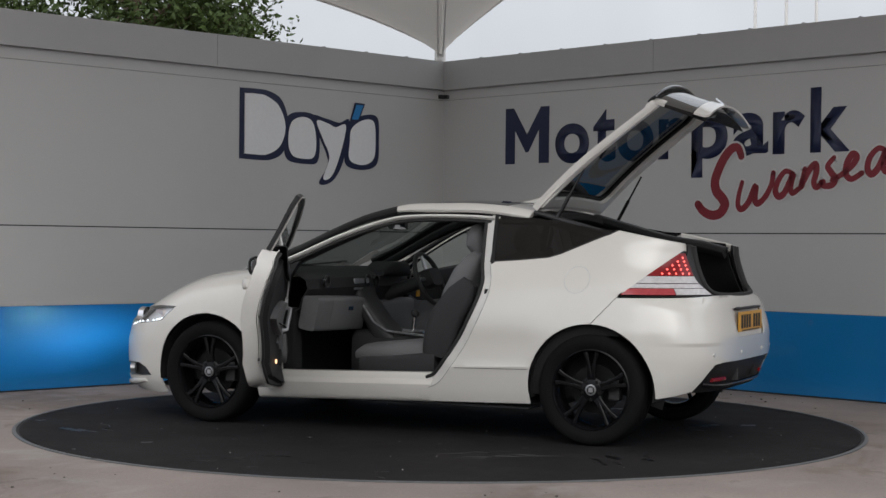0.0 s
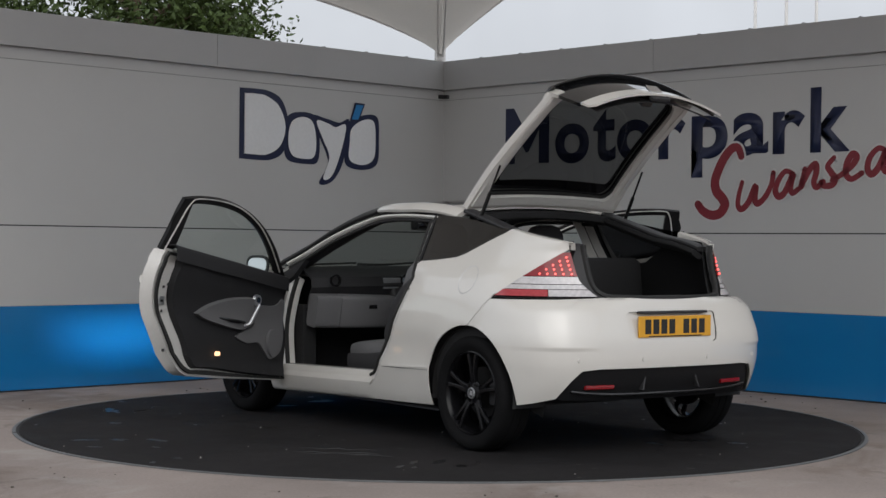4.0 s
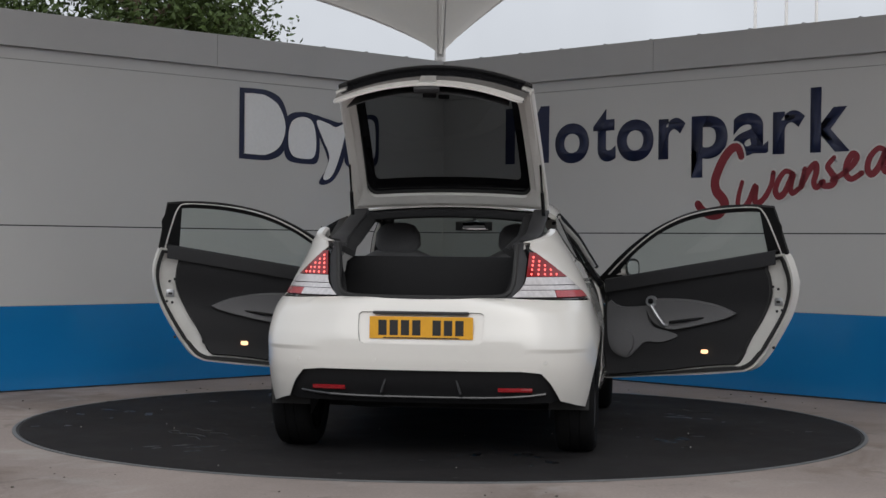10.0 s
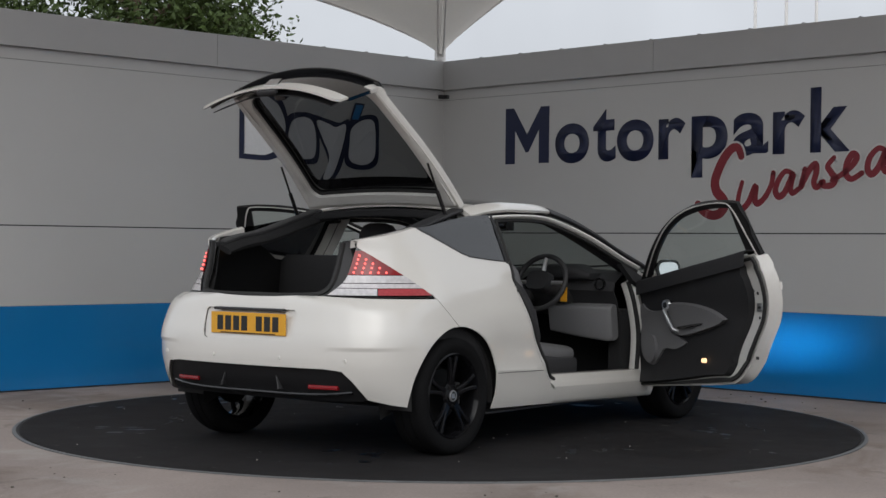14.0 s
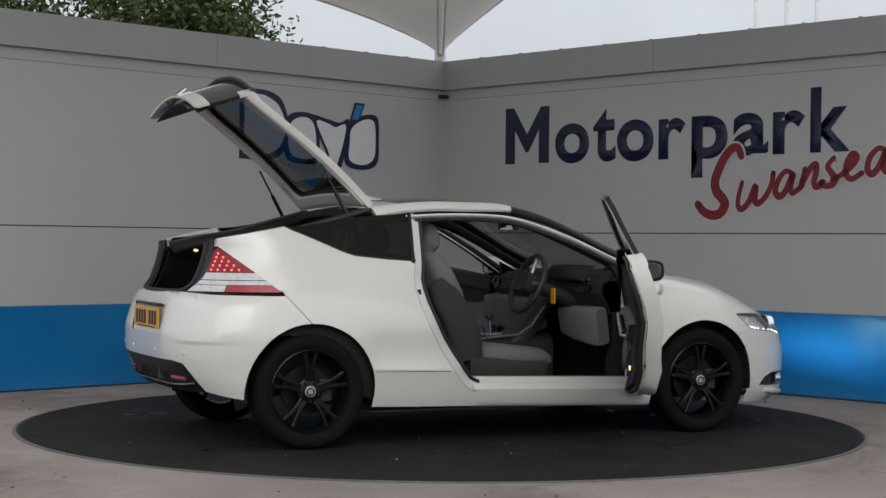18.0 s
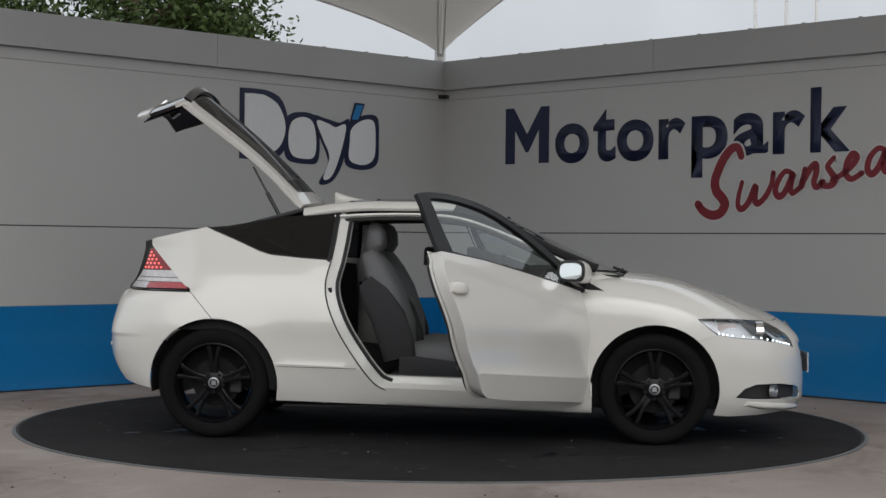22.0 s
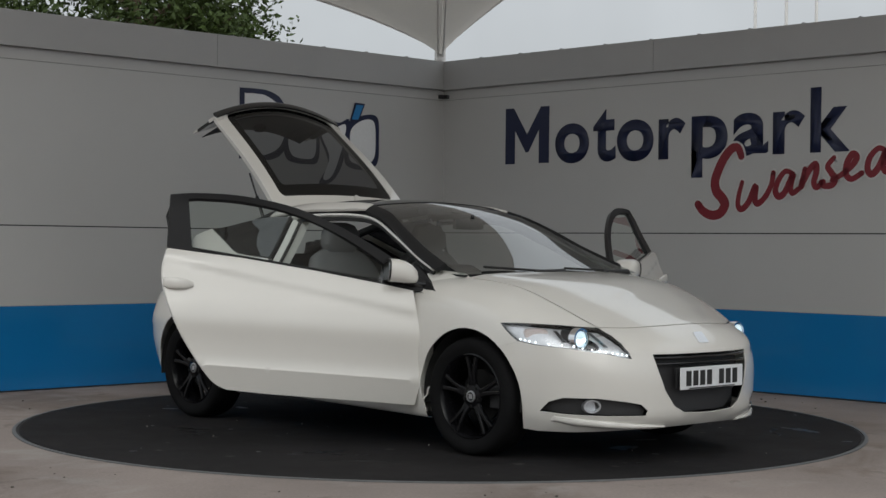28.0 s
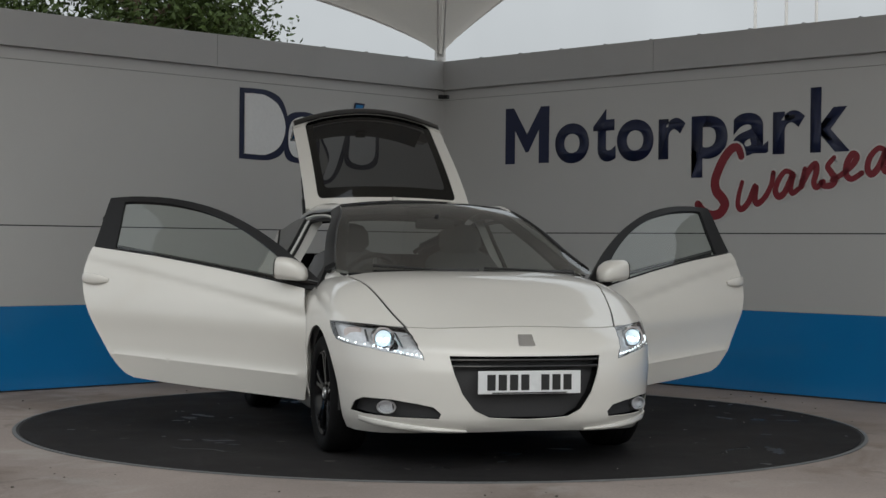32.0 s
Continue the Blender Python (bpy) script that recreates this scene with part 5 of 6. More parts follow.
    f = part("fog_lamp", g, SILVER, car, "clear round fog lamp")
    g = bmesh.new()
    disc(g, 0, 0.028, 0.006, 0.010, 28, aim @ Matrix.Diagonal((1, 1.45, 1, 1)))
    part("fog_lens", g, LENS, f)
    g = bmesh.new()
    disc(g, 0, 0.027, -0.012, -0.008, 28, aim @ Matrix.Diagonal((1, 1.45, 1, 1)))
    part("fog_reflector", g, BOWL, f)
    # splitter blade under the bumper corner
    g = bmesh.new()
    loft(g, [(front_skin(*fr_face(y, z)) + Vector((k - 0.028, 0, 0)), (0.045, 0, 0), (0, 0, 0.008 + k)) for y, z, k in ((0.30, 0.186, 0.0), (0.40, 0.190, 0.006), (0.50, 0.196, 0.010), (0.60, 0.204, 0.012), (0.70, 0.217, 0.012), (0.755, 0.230, 0.006))], 12, 0.8)
    for v in g.verts:
        v.co.y *= s
    bmesh.ops.recalc_face_normals(g, faces=g.faces)
    part("splitter", g, PAINT, car, smooth=True)

skin_part("grille_back", both(lambda s: sheet(GRILLE, front_skin, 0.05, lift=-0.055, side=s)), PLASTIC, car, 0.003)
g = bmesh.new()
for z, w in ((0.530, 0.383), (0.500, 0.374)):
    loft(g, [(front_skin(*fr_face(abs(y), z)) * 1.0 + Vector((-0.022, 0, 0)) if y >= 0 else Vector((front_skin(*fr_face(-y, z)).x - 0.022, y, z)), (0.014, 0, 0), (0, 0, 0.006)) for y in [w * (2 * k / 16 - 1) for k in range(17)]], 10)
part("grille_slats", g, TRIM, car, smooth=False)
g = bmesh.new()
box(g, 2.090, 2.098, -0.25, 0.25, 0.374, 0.48, 0.004)
part("plate_bracket", g, PLASTIC, car)


def number_plate(name, x, z, mat, face, tilt=0.0):
    g = bmesh.new()
    box(g, -0.003, 0.003, -0.26, 0.26, -0.0555, 0.0555, 0.002)
    plate = part(name, g, mat, car, "number plate with dark bars")
    plate.matrix_basis = pose(x, -0.004, z, 0, tilt, 0)
    y = -0.215
    for k in range(7):
        if k == 4:
            y += 0.045
        g = bmesh.new()
        box(g, -0.0012 + face * 0.0032, 0.0012 + face * 0.0032, *sorted((y * face, (y + 0.042) * face)), -0.038, 0.038, 0.0008)
        part("bar", g, RUBBER, plate)
        y += 0.0568
    g = bmesh.new()
    box(g, -0.001 + face * 0.0032, 0.001 + face * 0.0032, -0.19, 0.19, -0.053, -0.0475)
    part("bar", g, RUBBER, plate)


number_plate("front_plate", 2.133, 0.4265, PLATE_W, 1)
number_plate("rear_plate", -1.884, 0.671, PLATE_Y, -1)
tray = both(lambda s: sheet([re_face(0.0, 0.588), re_face(0.285, 0.588), re_face(0.305, 0.60), re_face(0.315, 0.735), re_face(0.30, 0.748), re_face(0.0, 0.750)], rear_skin, 0.05, lift=-0.012, side=s))
skin_part("plate_recess", tray, PAINT, car, 0.003)
g = boxes((-1.885, -1.85, -0.24, 0.24, 0.738, 0.752), bevel=0.004)
part("plate_lamp_bar", g, PLASTIC, car)

# plain maker's badges, front and back
for x, z, tilt, who in ((2.050, 0.622, -60, car), ):
    g = bmesh.new()
    ring = [(0.042 * u, 0.034 * v) for u, v in ((-1, -0.85), (-0.8, -1), (0.8, -1), (1, -0.85), (0.85, 1), (0.75, 1.05), (-0.75, 1.05), (-0.85, 1))]
    prism(g, ring, -0.004, 0.004, lambda u, v, d: Vector((d, u, v)))
    badge = part("badge", g, SILVER, who, "plain chrome badge")
    badge.data.materials[0] = CHROME
    badge.matrix_basis = pose(x + 0.006, 0, z, 0, tilt + 20, 0)
p = gate_skin(1.29, 0.0)
g = bmesh.new()
prism(g, [(0.045 * u, 0.030 * v) for u, v in ((-1, -1), (1, -1), (0.85, 1), (-0.85, 1))], -0.004, 0.004, lambda u, v, d: Vector((p.x - 0.014 + d, u, p.z + v)))
part("badge", g, CHROME, tailgate, "plain chrome badge")
g = boxes((p.x - 0.012, p.x + 0.01, -0.065, 0.065, p.z - 0.085, p.z - 0.058), bevel=0.004)
part("gate_release", g, PLASTIC, tailgate)

# wipers
for y0, y1 in ((0.05, -0.52), (0.60, 0.10)):
    g = bmesh.new()
    arm = [Vector((x, y, ROOF_Z(x) + 0.010 - 0.01 * y * y)) for x, y in ((1.075, y0), (1.060, y0 * 0.6 + y1 * 0.4), (1.03 - 0.10 * y1 * y1, y1))]
    tube(g, [arm[0] + Vector((0.01, 0, -0.02)), arm[0] + Vector((0, 0, 0.006)), arm[1]], [0.016, 0.013, 0.007], 8)
    wiper = part("wiper", g, PLASTIC, car, smooth=True)
    g = bmesh.new()
    tube(g, [arm[0] + Vector((-0.03, -0.05, 0.006)), arm[1] + Vector((-0.012, 0, 0.004)), arm[2]], 0.007, 6)
    part("blade", g, RUBBER, wiper, smooth=True)

# roof aerial
g = bmesh.new()
fin = [(-0.475, 0.002, 0.010), (-0.53, 0.016, 0.022), (-0.58, 0.034, 0.026), (-0.625, 0.056, 0.024), (-0.645, 0.066, 0.018), (-0.655, 0.064, 0.010)]
loft(g, [((x, 0, ROOF_Z(x) + h / 2 - 0.004), (0, w, 0), (0, 0, h / 2 + 0.006)) for x, h, w in fin], 16, 1.1)
part("aerial_fin", g, PAINT, car, smooth=True)

# --- rear lamps ---
LAMP_X = curve([0.812, 1.068], [LAMP_TIP[0], peak.x])
LAMP_Y = curve([p[1] for p in LAMP_INNER[::-1]] + [LAMP_PEAK[1]], [p[0] for p in LAMP_INNER[::-1]] + [LAMP_PEAK[0]])


def lamp_band(z0, z1, n=4):
    zs = [z0 + (z1 - z0) * k / n for k in range(n + 1)]
    return [re_side(LAMP_X(z), z) for z in zs] + [re_face(LAMP_Y(z), z) for z in zs[::-1]]


for s in (1, -1):
    tail = skin_part("tail_lamp", sheet(lamp_band(0.821, 1.066), rear_skin, 0.03, lift=-0.008, side=s), BLACK_GLASS, car, 0.02, "lit tail lamp with red and clear bands")
    skin_part("stop_lens", sheet(lamp_band(0.928, 1.050), rear_skin, 0.02, lift=0.001, side=s), RED_LENS, tail, 0.004, "red lens with lit diodes")
    skin_part("clear_lens", sheet(lamp_band(0.888, 0.925), rear_skin, 0.02, lift=0.001, side=s), PALE_LENS, tail, 0.004, "clear reversing lens")
    skin_part("clear_lens", sheet(lamp_band(0.862, 0.884), rear_skin, 0.02, lift=0.001, side=s), PALE_LENS, tail, 0.004, "clear reversing lens")
    low = lamp_band(0.826, 0.859)
    cut = [(low[4][0] * 0.45 + low[5][0] * 0.55, low[4][1]), (low[0][0] * 0.45 + low[-1][0] * 0.55, low[0][1])]
    skin_part("low_lens", sheet(low[:5] + cut, rear_skin, 0.02, lift=0.001, side=s), DULL_LENS, tail, 0.004)
    skin_part("clear_lens", sheet([(cut[1][0] + 0.004, cut[1][1]), (cut[0][0] + 0.004, cut[0][1])] + low[5:], rear_skin, 0.02, lift=0.001, side=s), PALE_LENS, tail, 0.004, "clear reversing lens")
    for j, z in enumerate((0.940, 0.963, 0.985, 1.006, 1.026)):
        a0, a1 = re_side(LAMP_X(z) - 0.03, z)[0], re_face(LAMP_Y(z) + 0.022, z)[0]
        n = 6 - j
        for k in range(n):
            a = a1 - 0.040 * k
            if a < a0:
                continue
            q = rear_skin(a, z)
            g = bmesh.new()
            bmesh.ops.create_icosphere(g, subdivisions=2, radius=0.0058, matrix=Matrix.Translation((q.x - 0.002, q.y * s, q.z)))
            part("diode", g, RED_LED, tail, smooth=True)
    # reflector in the diffuser and parking sensors
    g = bmesh.new()
    loft(g, [(Vector((rear_skin(*re_face(y, 0.366)).x + 0.018, y * s, 0.366)), (0.008, 0, 0), (0, 0, 0.011)) for y in (0.385, 0.44, 0.50, 0.555)], 10)
    part("reflector", g, RED_LENS, car, "red rear reflector")
    for y in (0.23, 0.62):
        q = rear_skin(*re_face(y, 0.505))
        n = Vector((-1, 0.35 * y, 0)).normalized()
        g = bmesh.new()
        disc(g, 0, 0.010, -0.004, 0.005, 16, Matrix.Translation((q.x, q.y * s, q.z)) @ Matrix.Rotation(radians(-90), 4, "Y"))
        part("parking_sensor", g, PAINT, car)
# fuel flap
g = bmesh.new()
tube(g, [Vector((-1.115 + 0.073 * math.cos(t), width_at(-1.1, 0.90 + 0.073 * math.sin(t)) - 0.0008, 0.90 + 0.073 * math.sin(t))) for t in [2 * math.pi * k / 36 for k in range(37)]], 0.0016, 5, False)
part("fuel_flap_line", g, SILVER, car)
g = bmesh.new()
loft(g, [(Vector((rear_skin(*re_face(abs(y), 0.320)).x + 0.022, y, 0.322 + 0.02 * (y / 0.6) ** 4)), (0.022, 0, 0), (0, 0, 0.009)) for y in [-0.62 + 1.24 * k / 16 for k in range(17)]], 10)
part("diffuser_blade", g, TRIM, car)
for y in (-0.2, 0.2):
    g = bmesh.new()
    loft(g, [(Vector((-1.845, y * 0.85, 0.44)), (0.012, 0, 0), (0, 0.005, 0)), (Vector((-1.85, y, 0.345)), (0.02, 0, 0), (0, 0.006, 0))], 8)
    part("diffuser_fin", g, PLASTIC, car)

# --- inside ---
g = boxes((-0.95, 1.02, -0.69, 0.69, 0.19, 0.215), (-1.72, -0.94, -0.52, 0.52, 0.36, 0.385))
part("floor_pan", g, CARPET, car)
g = boxes((1.0, 1.05, -0.60, 0.60, 0.2, 0.87))
part("bulkhead", g, CARPET, car)
dash = [(0.98, 0.935), (0.80, 0.945), (0.66, 0.925), (0.575, 0.88), (0.56, 0.82), (0.60, 0.76), (0.62, 0.70), (0.70, 0.66), (0.98, 0.64)]
g = bmesh.new()
grid(g, lambda y, k: Vector((dash[k][0] + 0.05 * (abs(y) / 0.68) ** 3, y, dash[k][1] - 0.01 * (abs(y) / 0.68) ** 2)), [-0.69 + 1.38 * i / 20 for i in range(21)], range(len(dash)))
bmesh.ops.recalc_face_normals(g, faces=g.faces)
skin_part("dashboard", g, LINING, car, 0.01)
lofted("glovebox", [((0.605, 0.03, 0.655), (0.035, 0, 0.01), (-0.02, 0, 0.085)), ((0.60, 0.06, 0.655), (0.045, 0, 0.01), (-0.02, 0, 0.10)), ((0.595, 0.50, 0.665), (0.05, 0, 0.01), (-0.02, 0, 0.102)), ((0.60, 0.515, 0.665), (0.05, 0, 0.01), (-0.02, 0, 0.098))], GREY_TRIM, car, "pale grey glovebox", 20, 0.3)
lofted("dash_end_panel", [((0.60, 0.52, 0.665), (0.05, 0, 0.01), (-0.02, 0, 0.102)), ((0.61, 0.69, 0.668), (0.055, 0, 0.01), (-0.02, 0, 0.10))], FABRIC, car, "pale grey dashboard end panel", 20, 0.3)
g = boxes((0.540, 0.546, 0.25, 0.31, 0.675, 0.70), bevel=0.002)
part("glovebox_latch", g, TRIM, car)
g = boxes((0.565, 0.58, -0.02, 0.19, 0.80, 0.87), bevel=0.006)
part("radio_panel", g, SILVER, car, "satin silver radio panel")
lofted("knee_panel", [((0.63, -0.69, 0.62), (0.035, 0, 0.01), (-0.015, 0, 0.105)), ((0.61, -0.66, 0.62), (0.04, 0, 0.01), (-0.015, 0, 0.11)), ((0.60, -0.46, 0.63), (0.04, 0, 0.01), (-0.015, 0, 0.10)), ((0.62, -0.24, 0.64), (0.03, 0, 0.01), (-0.015, 0, 0.08))], GREY_TRIM, car, "pale grey knee panel", 20, 0.35)
lofted("instrument_binnacle", [((0.62, -0.56, 0.90), (0.08, 0, 0), (0, 0, 0.02)), ((0.60, -0.46, 0.925), (0.10, 0, 0), (0, 0, 0.05)), ((0.60, -0.27, 0.925), (0.10, 0, 0), (0, 0, 0.05)), ((0.62, -0.17, 0.90), (0.08, 0, 0), (0, 0, 0.02))], LINING, car)
for y in (0.55, -0.62, 0.02, -0.10):
    g = bmesh.new()
    disc(g, 0.028, 0.038, 0, 0.018, 24, Matrix.Translation((0.575, y, 0.855)) @ Matrix.Rotation(radians(-90), 4, "Y"))
    part("air_vent", g, TRIM, car)
lofted("console_face", [((0.63, 0, 0.88), (0, 0.13, 0), (0.05, 0, 0)), ((0.60, 0, 0.76), (0, 0.12, 0), (0.05, 0, 0)), ((0.50, 0, 0.62), (0, 0.11, 0), (0.07, 0, 0)), ((0.40, 0, 0.50), (0, 0.11, 0), (0.10, 0, 0))], PLASTIC, car)
lofted("centre_console", [((0.62, 0, 0.38), (0, 0.115, 0), (0, 0, 0.17)), ((0.22, 0, 0.375), (0, 0.115, 0), (0, 0, 0.165)), ((0.05, 0, 0.34), (0, 0.11, 0), (0, 0, 0.13)), ((-0.10, 0, 0.32), (0, 0.11, 0), (0, 0, 0.13)), ((-0.50, 0, 0.33), (0, 0.10, 0), (0, 0, 0.17))], LINING, car)
g = bmesh.new()
tube(g, [(0.25, 0.0, 0.53), (0.237, 0.0, 0.64)], 0.010, 10)
gear = part("gear_lever", g, CHROME, car, smooth=True)
g = bmesh.new()
bmesh.ops.create_uvsphere(g, u_segments=16, v_segments=10, radius=0.027, matrix=Matrix.Translation((0.235, 0, 0.655)))
part("gear_knob", g, PLASTIC, gear, smooth=True)
g = bmesh.new()
disc(g, 0.05, 0.07, 0, 0.008, 24, Matrix.Translation((0.25, 0, 0.541)))
part("gear_surround", g, SILVER, gear)
for y in (-0.112, 0.112):
    g = bmesh.new()
    tube(g, [(0.56, y, 0.72), (0.47, y, 0.60), (0.38, y, 0.545), (0.12, y, 0.525)], 0.007, 8)
    part("console_trim", g, SILVER, car, smooth=True)

# steering wheel, on the right
wheel_pose = Matrix.Translation((0.31, -0.36, 0.862)) @ Matrix.Rotation(radians(-68), 4, "Y")
g = bmesh.new()
tube(g, [wheel_pose @ Vector((0.172 * math.cos(t), 0.172 * math.sin(t), 0)) for t in [2 * math.pi * k / 40 for k in range(41)]], 0.016, 10, False)
steering = part("steering_wheel", g, PLASTIC, car, "black three-spoke steering wheel", smooth=True)
g = bmesh.new()
loft(g, [(wheel_pose @ Vector((0, 0, 0.05)), wheel_pose.to_3x3() @ Vector((0.06, 0, 0)), wheel_pose.to_3x3() @ Vector((0, 0.075, 0))), (wheel_pose @ Vector((0, 0, -0.012)), wheel_pose.to_3x3() @ Vector((0.065, 0, 0)), wheel_pose.to_3x3() @ Vector((0, 0.08, 0)))], 16)
part("airbag_boss", g, LINING, steering, smooth=True)
for t in (0, 180, -90):
    c, sn = math.cos(radians(t + 90)), math.sin(radians(t + 90))
    g = bmesh.new()
    tube(g, [wheel_pose @ Vector((0.05 * c, 0.05 * sn, 0)), wheel_pose @ Vector((0.168 * c, 0.168 * sn, 0))], [0.014, 0.011], 8)
    part("spoke", g, SILVER, steering, "satin silver spoke", smooth=True)
g = bmesh.new()
tube(g, [wheel_pose @ Vector((0, 0, 0.03)), (0.62, -0.36, 0.76)], 0.045, 14)
part("steering_column", g, PLASTIC, car, smooth=True)
g = bmesh.new()
box(g, 0.428, 0.436, -0.47, -0.425, 0.745, 0.835, 0.002)
part("key_tag", g, YELLOW, car, "yellow paper key tag")

# rear-view mirror
g = bmesh.new()
loft(g, [((0.36, -0.115, 1.205), (0.012, 0, 0), (0, 0, 0.028)), ((0.37, 0, 1.208), (0.02, 0, 0), (0, 0, 0.035)), ((0.36, 0.115, 1.205), (0.012, 0, 0), (0, 0, 0.028))], 16)
rvm = part("rear_view_mirror", g, PLASTIC, car, smooth=True)
g = bmesh.new()
loft(g, [((0.352, -0.105, 1.205), (0.002, 0, 0), (0, 0, 0.024)), ((0.349, 0, 1.207), (0.002, 0, 0), (0, 0, 0.029)), ((0.352, 0.105, 1.205), (0.002, 0, 0), (0, 0, 0.024))], 16)
part("mirror_glass", g, MIRROR, rvm)
g = bmesh.new()
tube(g, [(0.375, 0, 1.22), (0.40, 0, 1.255)], 0.012, 8)
part("stalk", g, PLASTIC, rvm)
g = boxes((0.03, 0.12, -0.10, 0.10, 1.262, 1.305), bevel=0.01)
part("lamp_console", g, LINING, car)
for y in (-0.05, 0.05):
    g = boxes((0.012, 0.028, y - 0.025, y + 0.025, 1.268, 1.284), bevel=0.003)
    part("roof_lamp", g, WARM_LED, car, "lit map-reading lamp")


def make_seat(y):
    seat = new("seat")
    seat.parent = car
    seat["label"] = "front seat in grey and black cloth"
    seat.matrix_basis = pose(0.0, y, 0.0)
    lofted("cushion", [((0.36, 0, 0.425), (0, 0.20, 0), (0, 0, 0.035)), ((0.31, 0, 0.437), (0, 0.235, 0), (0, 0, 0.055)), ((0.10, 0, 0.44), (0, 0.25, 0), (0, 0, 0.075)), ((-0.08, 0, 0.45), (0, 0.24, 0), (0, 0, 0.08)), ((-0.16, 0, 0.45), (0, 0.2, 0), (0, 0, 0.06))], FABRIC, seat, "pale grey cloth cushion")
    for s in (1, -1):
        lofted("side_bolster", [((0.30, 0.235 * s, 0.375), (0, 0.028, 0), (0, 0, 0.045)), ((0.10, 0.25 * s, 0.365), (0, 0.036, 0), (0, 0, 0.065)), ((-0.20, 0.25 * s, 0.38), (0, 0.04, 0), (0, 0, 0.085))], DARK_FABRIC, seat)
        lofted("back_bolster", [((-0.20, 0.235 * s, 0.44), (0.09, 0, 0.02), (0, 0.045, 0)), ((-0.225, 0.25 * s, 0.55), (0.10, 0, 0.02), (0, 0.05, 0)), ((-0.27, 0.25 * s, 0.68), (0.095, 0, 0.03), (0, 0.05, 0)), ((-0.35, 0.24 * s, 0.80), (0.075, 0, 0.04), (0, 0.045, 0)), ((-0.40, 0.225 * s, 0.875), (0.035, 0, 0.03), (0, 0.035, 0))], DARK_FABRIC, seat)
    lofted("backrest", [((-0.20, 0, 0.44), (0, 0.20, 0), (0.07, 0, 0.02)), ((-0.225, 0, 0.62), (0, 0.225, 0), (0.085, 0, 0.02)), ((-0.29, 0, 0.80), (0, 0.255, 0), (0.085, 0, 0.03)), ((-0.345, 0, 0.93), (0, 0.25, 0), (0.072, 0, 0.02)), ((-0.385, 0, 1.01), (0, 0.20, 0), (0.055, 0, 0.015)), ((-0.40, 0, 1.045), (0, 0.13, 0), (0.035, 0, 0.01))], FABRIC, seat, "pale grey cloth backrest")
    lofted("headrest", [((-0.375, 0, 1.035), (0, 0.10, 0), (0.04, 0, 0)), ((-0.365, 0, 1.08), (0, 0.135, 0), (0.058, 0, 0)), ((-0.365, 0, 1.15), (0, 0.13, 0), (0.055, 0, 0)), ((-0.37, 0, 1.195), (0, 0.10, 0), (0.038, 0, 0)), ((-0.375, 0, 1.212), (0, 0.05, 0), (0.016, 0, 0))], FABRIC, seat)
    g = boxes((-0.26, 0.30, -0.20, 0.20, 0.215, 0.36), bevel=0.02)
    part("seat_base", g, PLASTIC, seat)


for s in (1, -1):
    g = boxes((0.70, 1.0, min(0.60 * s, 0.70 * s), max(0.60 * s, 0.70 * s), 0.2, 0.70), bevel=0.01)
    part("kick_panel", g, CARPET, car)
    p = [width_at(-0.86 + 0.044 * k, 0.404 - 0.0005 * k) for k in range(11)]
    g = bmesh.new()
    tube(g, [Vector((-0.86 + 0.044 * k, (p[k] - 0.0004) * s, 0.404 - 0.0008 * k)) for k in range(11)], 0.0017, 5)
    part("sill_seam", g, RUBBER, car)
make_seat(0.365)
make_seat(-0.365)
lofted("rear_seat_back", [((-0.98, 0, 0.56), (0, 0.58, 0), (0.06, 0, 0)), ((-1.00, 0, 0.80), (0, 0.58, 0), (0.06, 0, 0)), ((-1.03, 0, 0.99), (0, 0.54, 0), (0.04, 0, 0)), ((-1.035, 0, 1.02), (0, 0.5, 0), (0.02, 0, 0))], CARPET, car)
g = boxes((-1.00, -0.55, -0.55, 0.55, 0.215, 0.42), bevel=0.03)
part("rear_bench", g, DARK_FABRIC, car)
g = boxes((-1.72, -1.0, -0.50, 0.50, 0.60, 0.625))
part("boot_floor", g, CARPET, car)
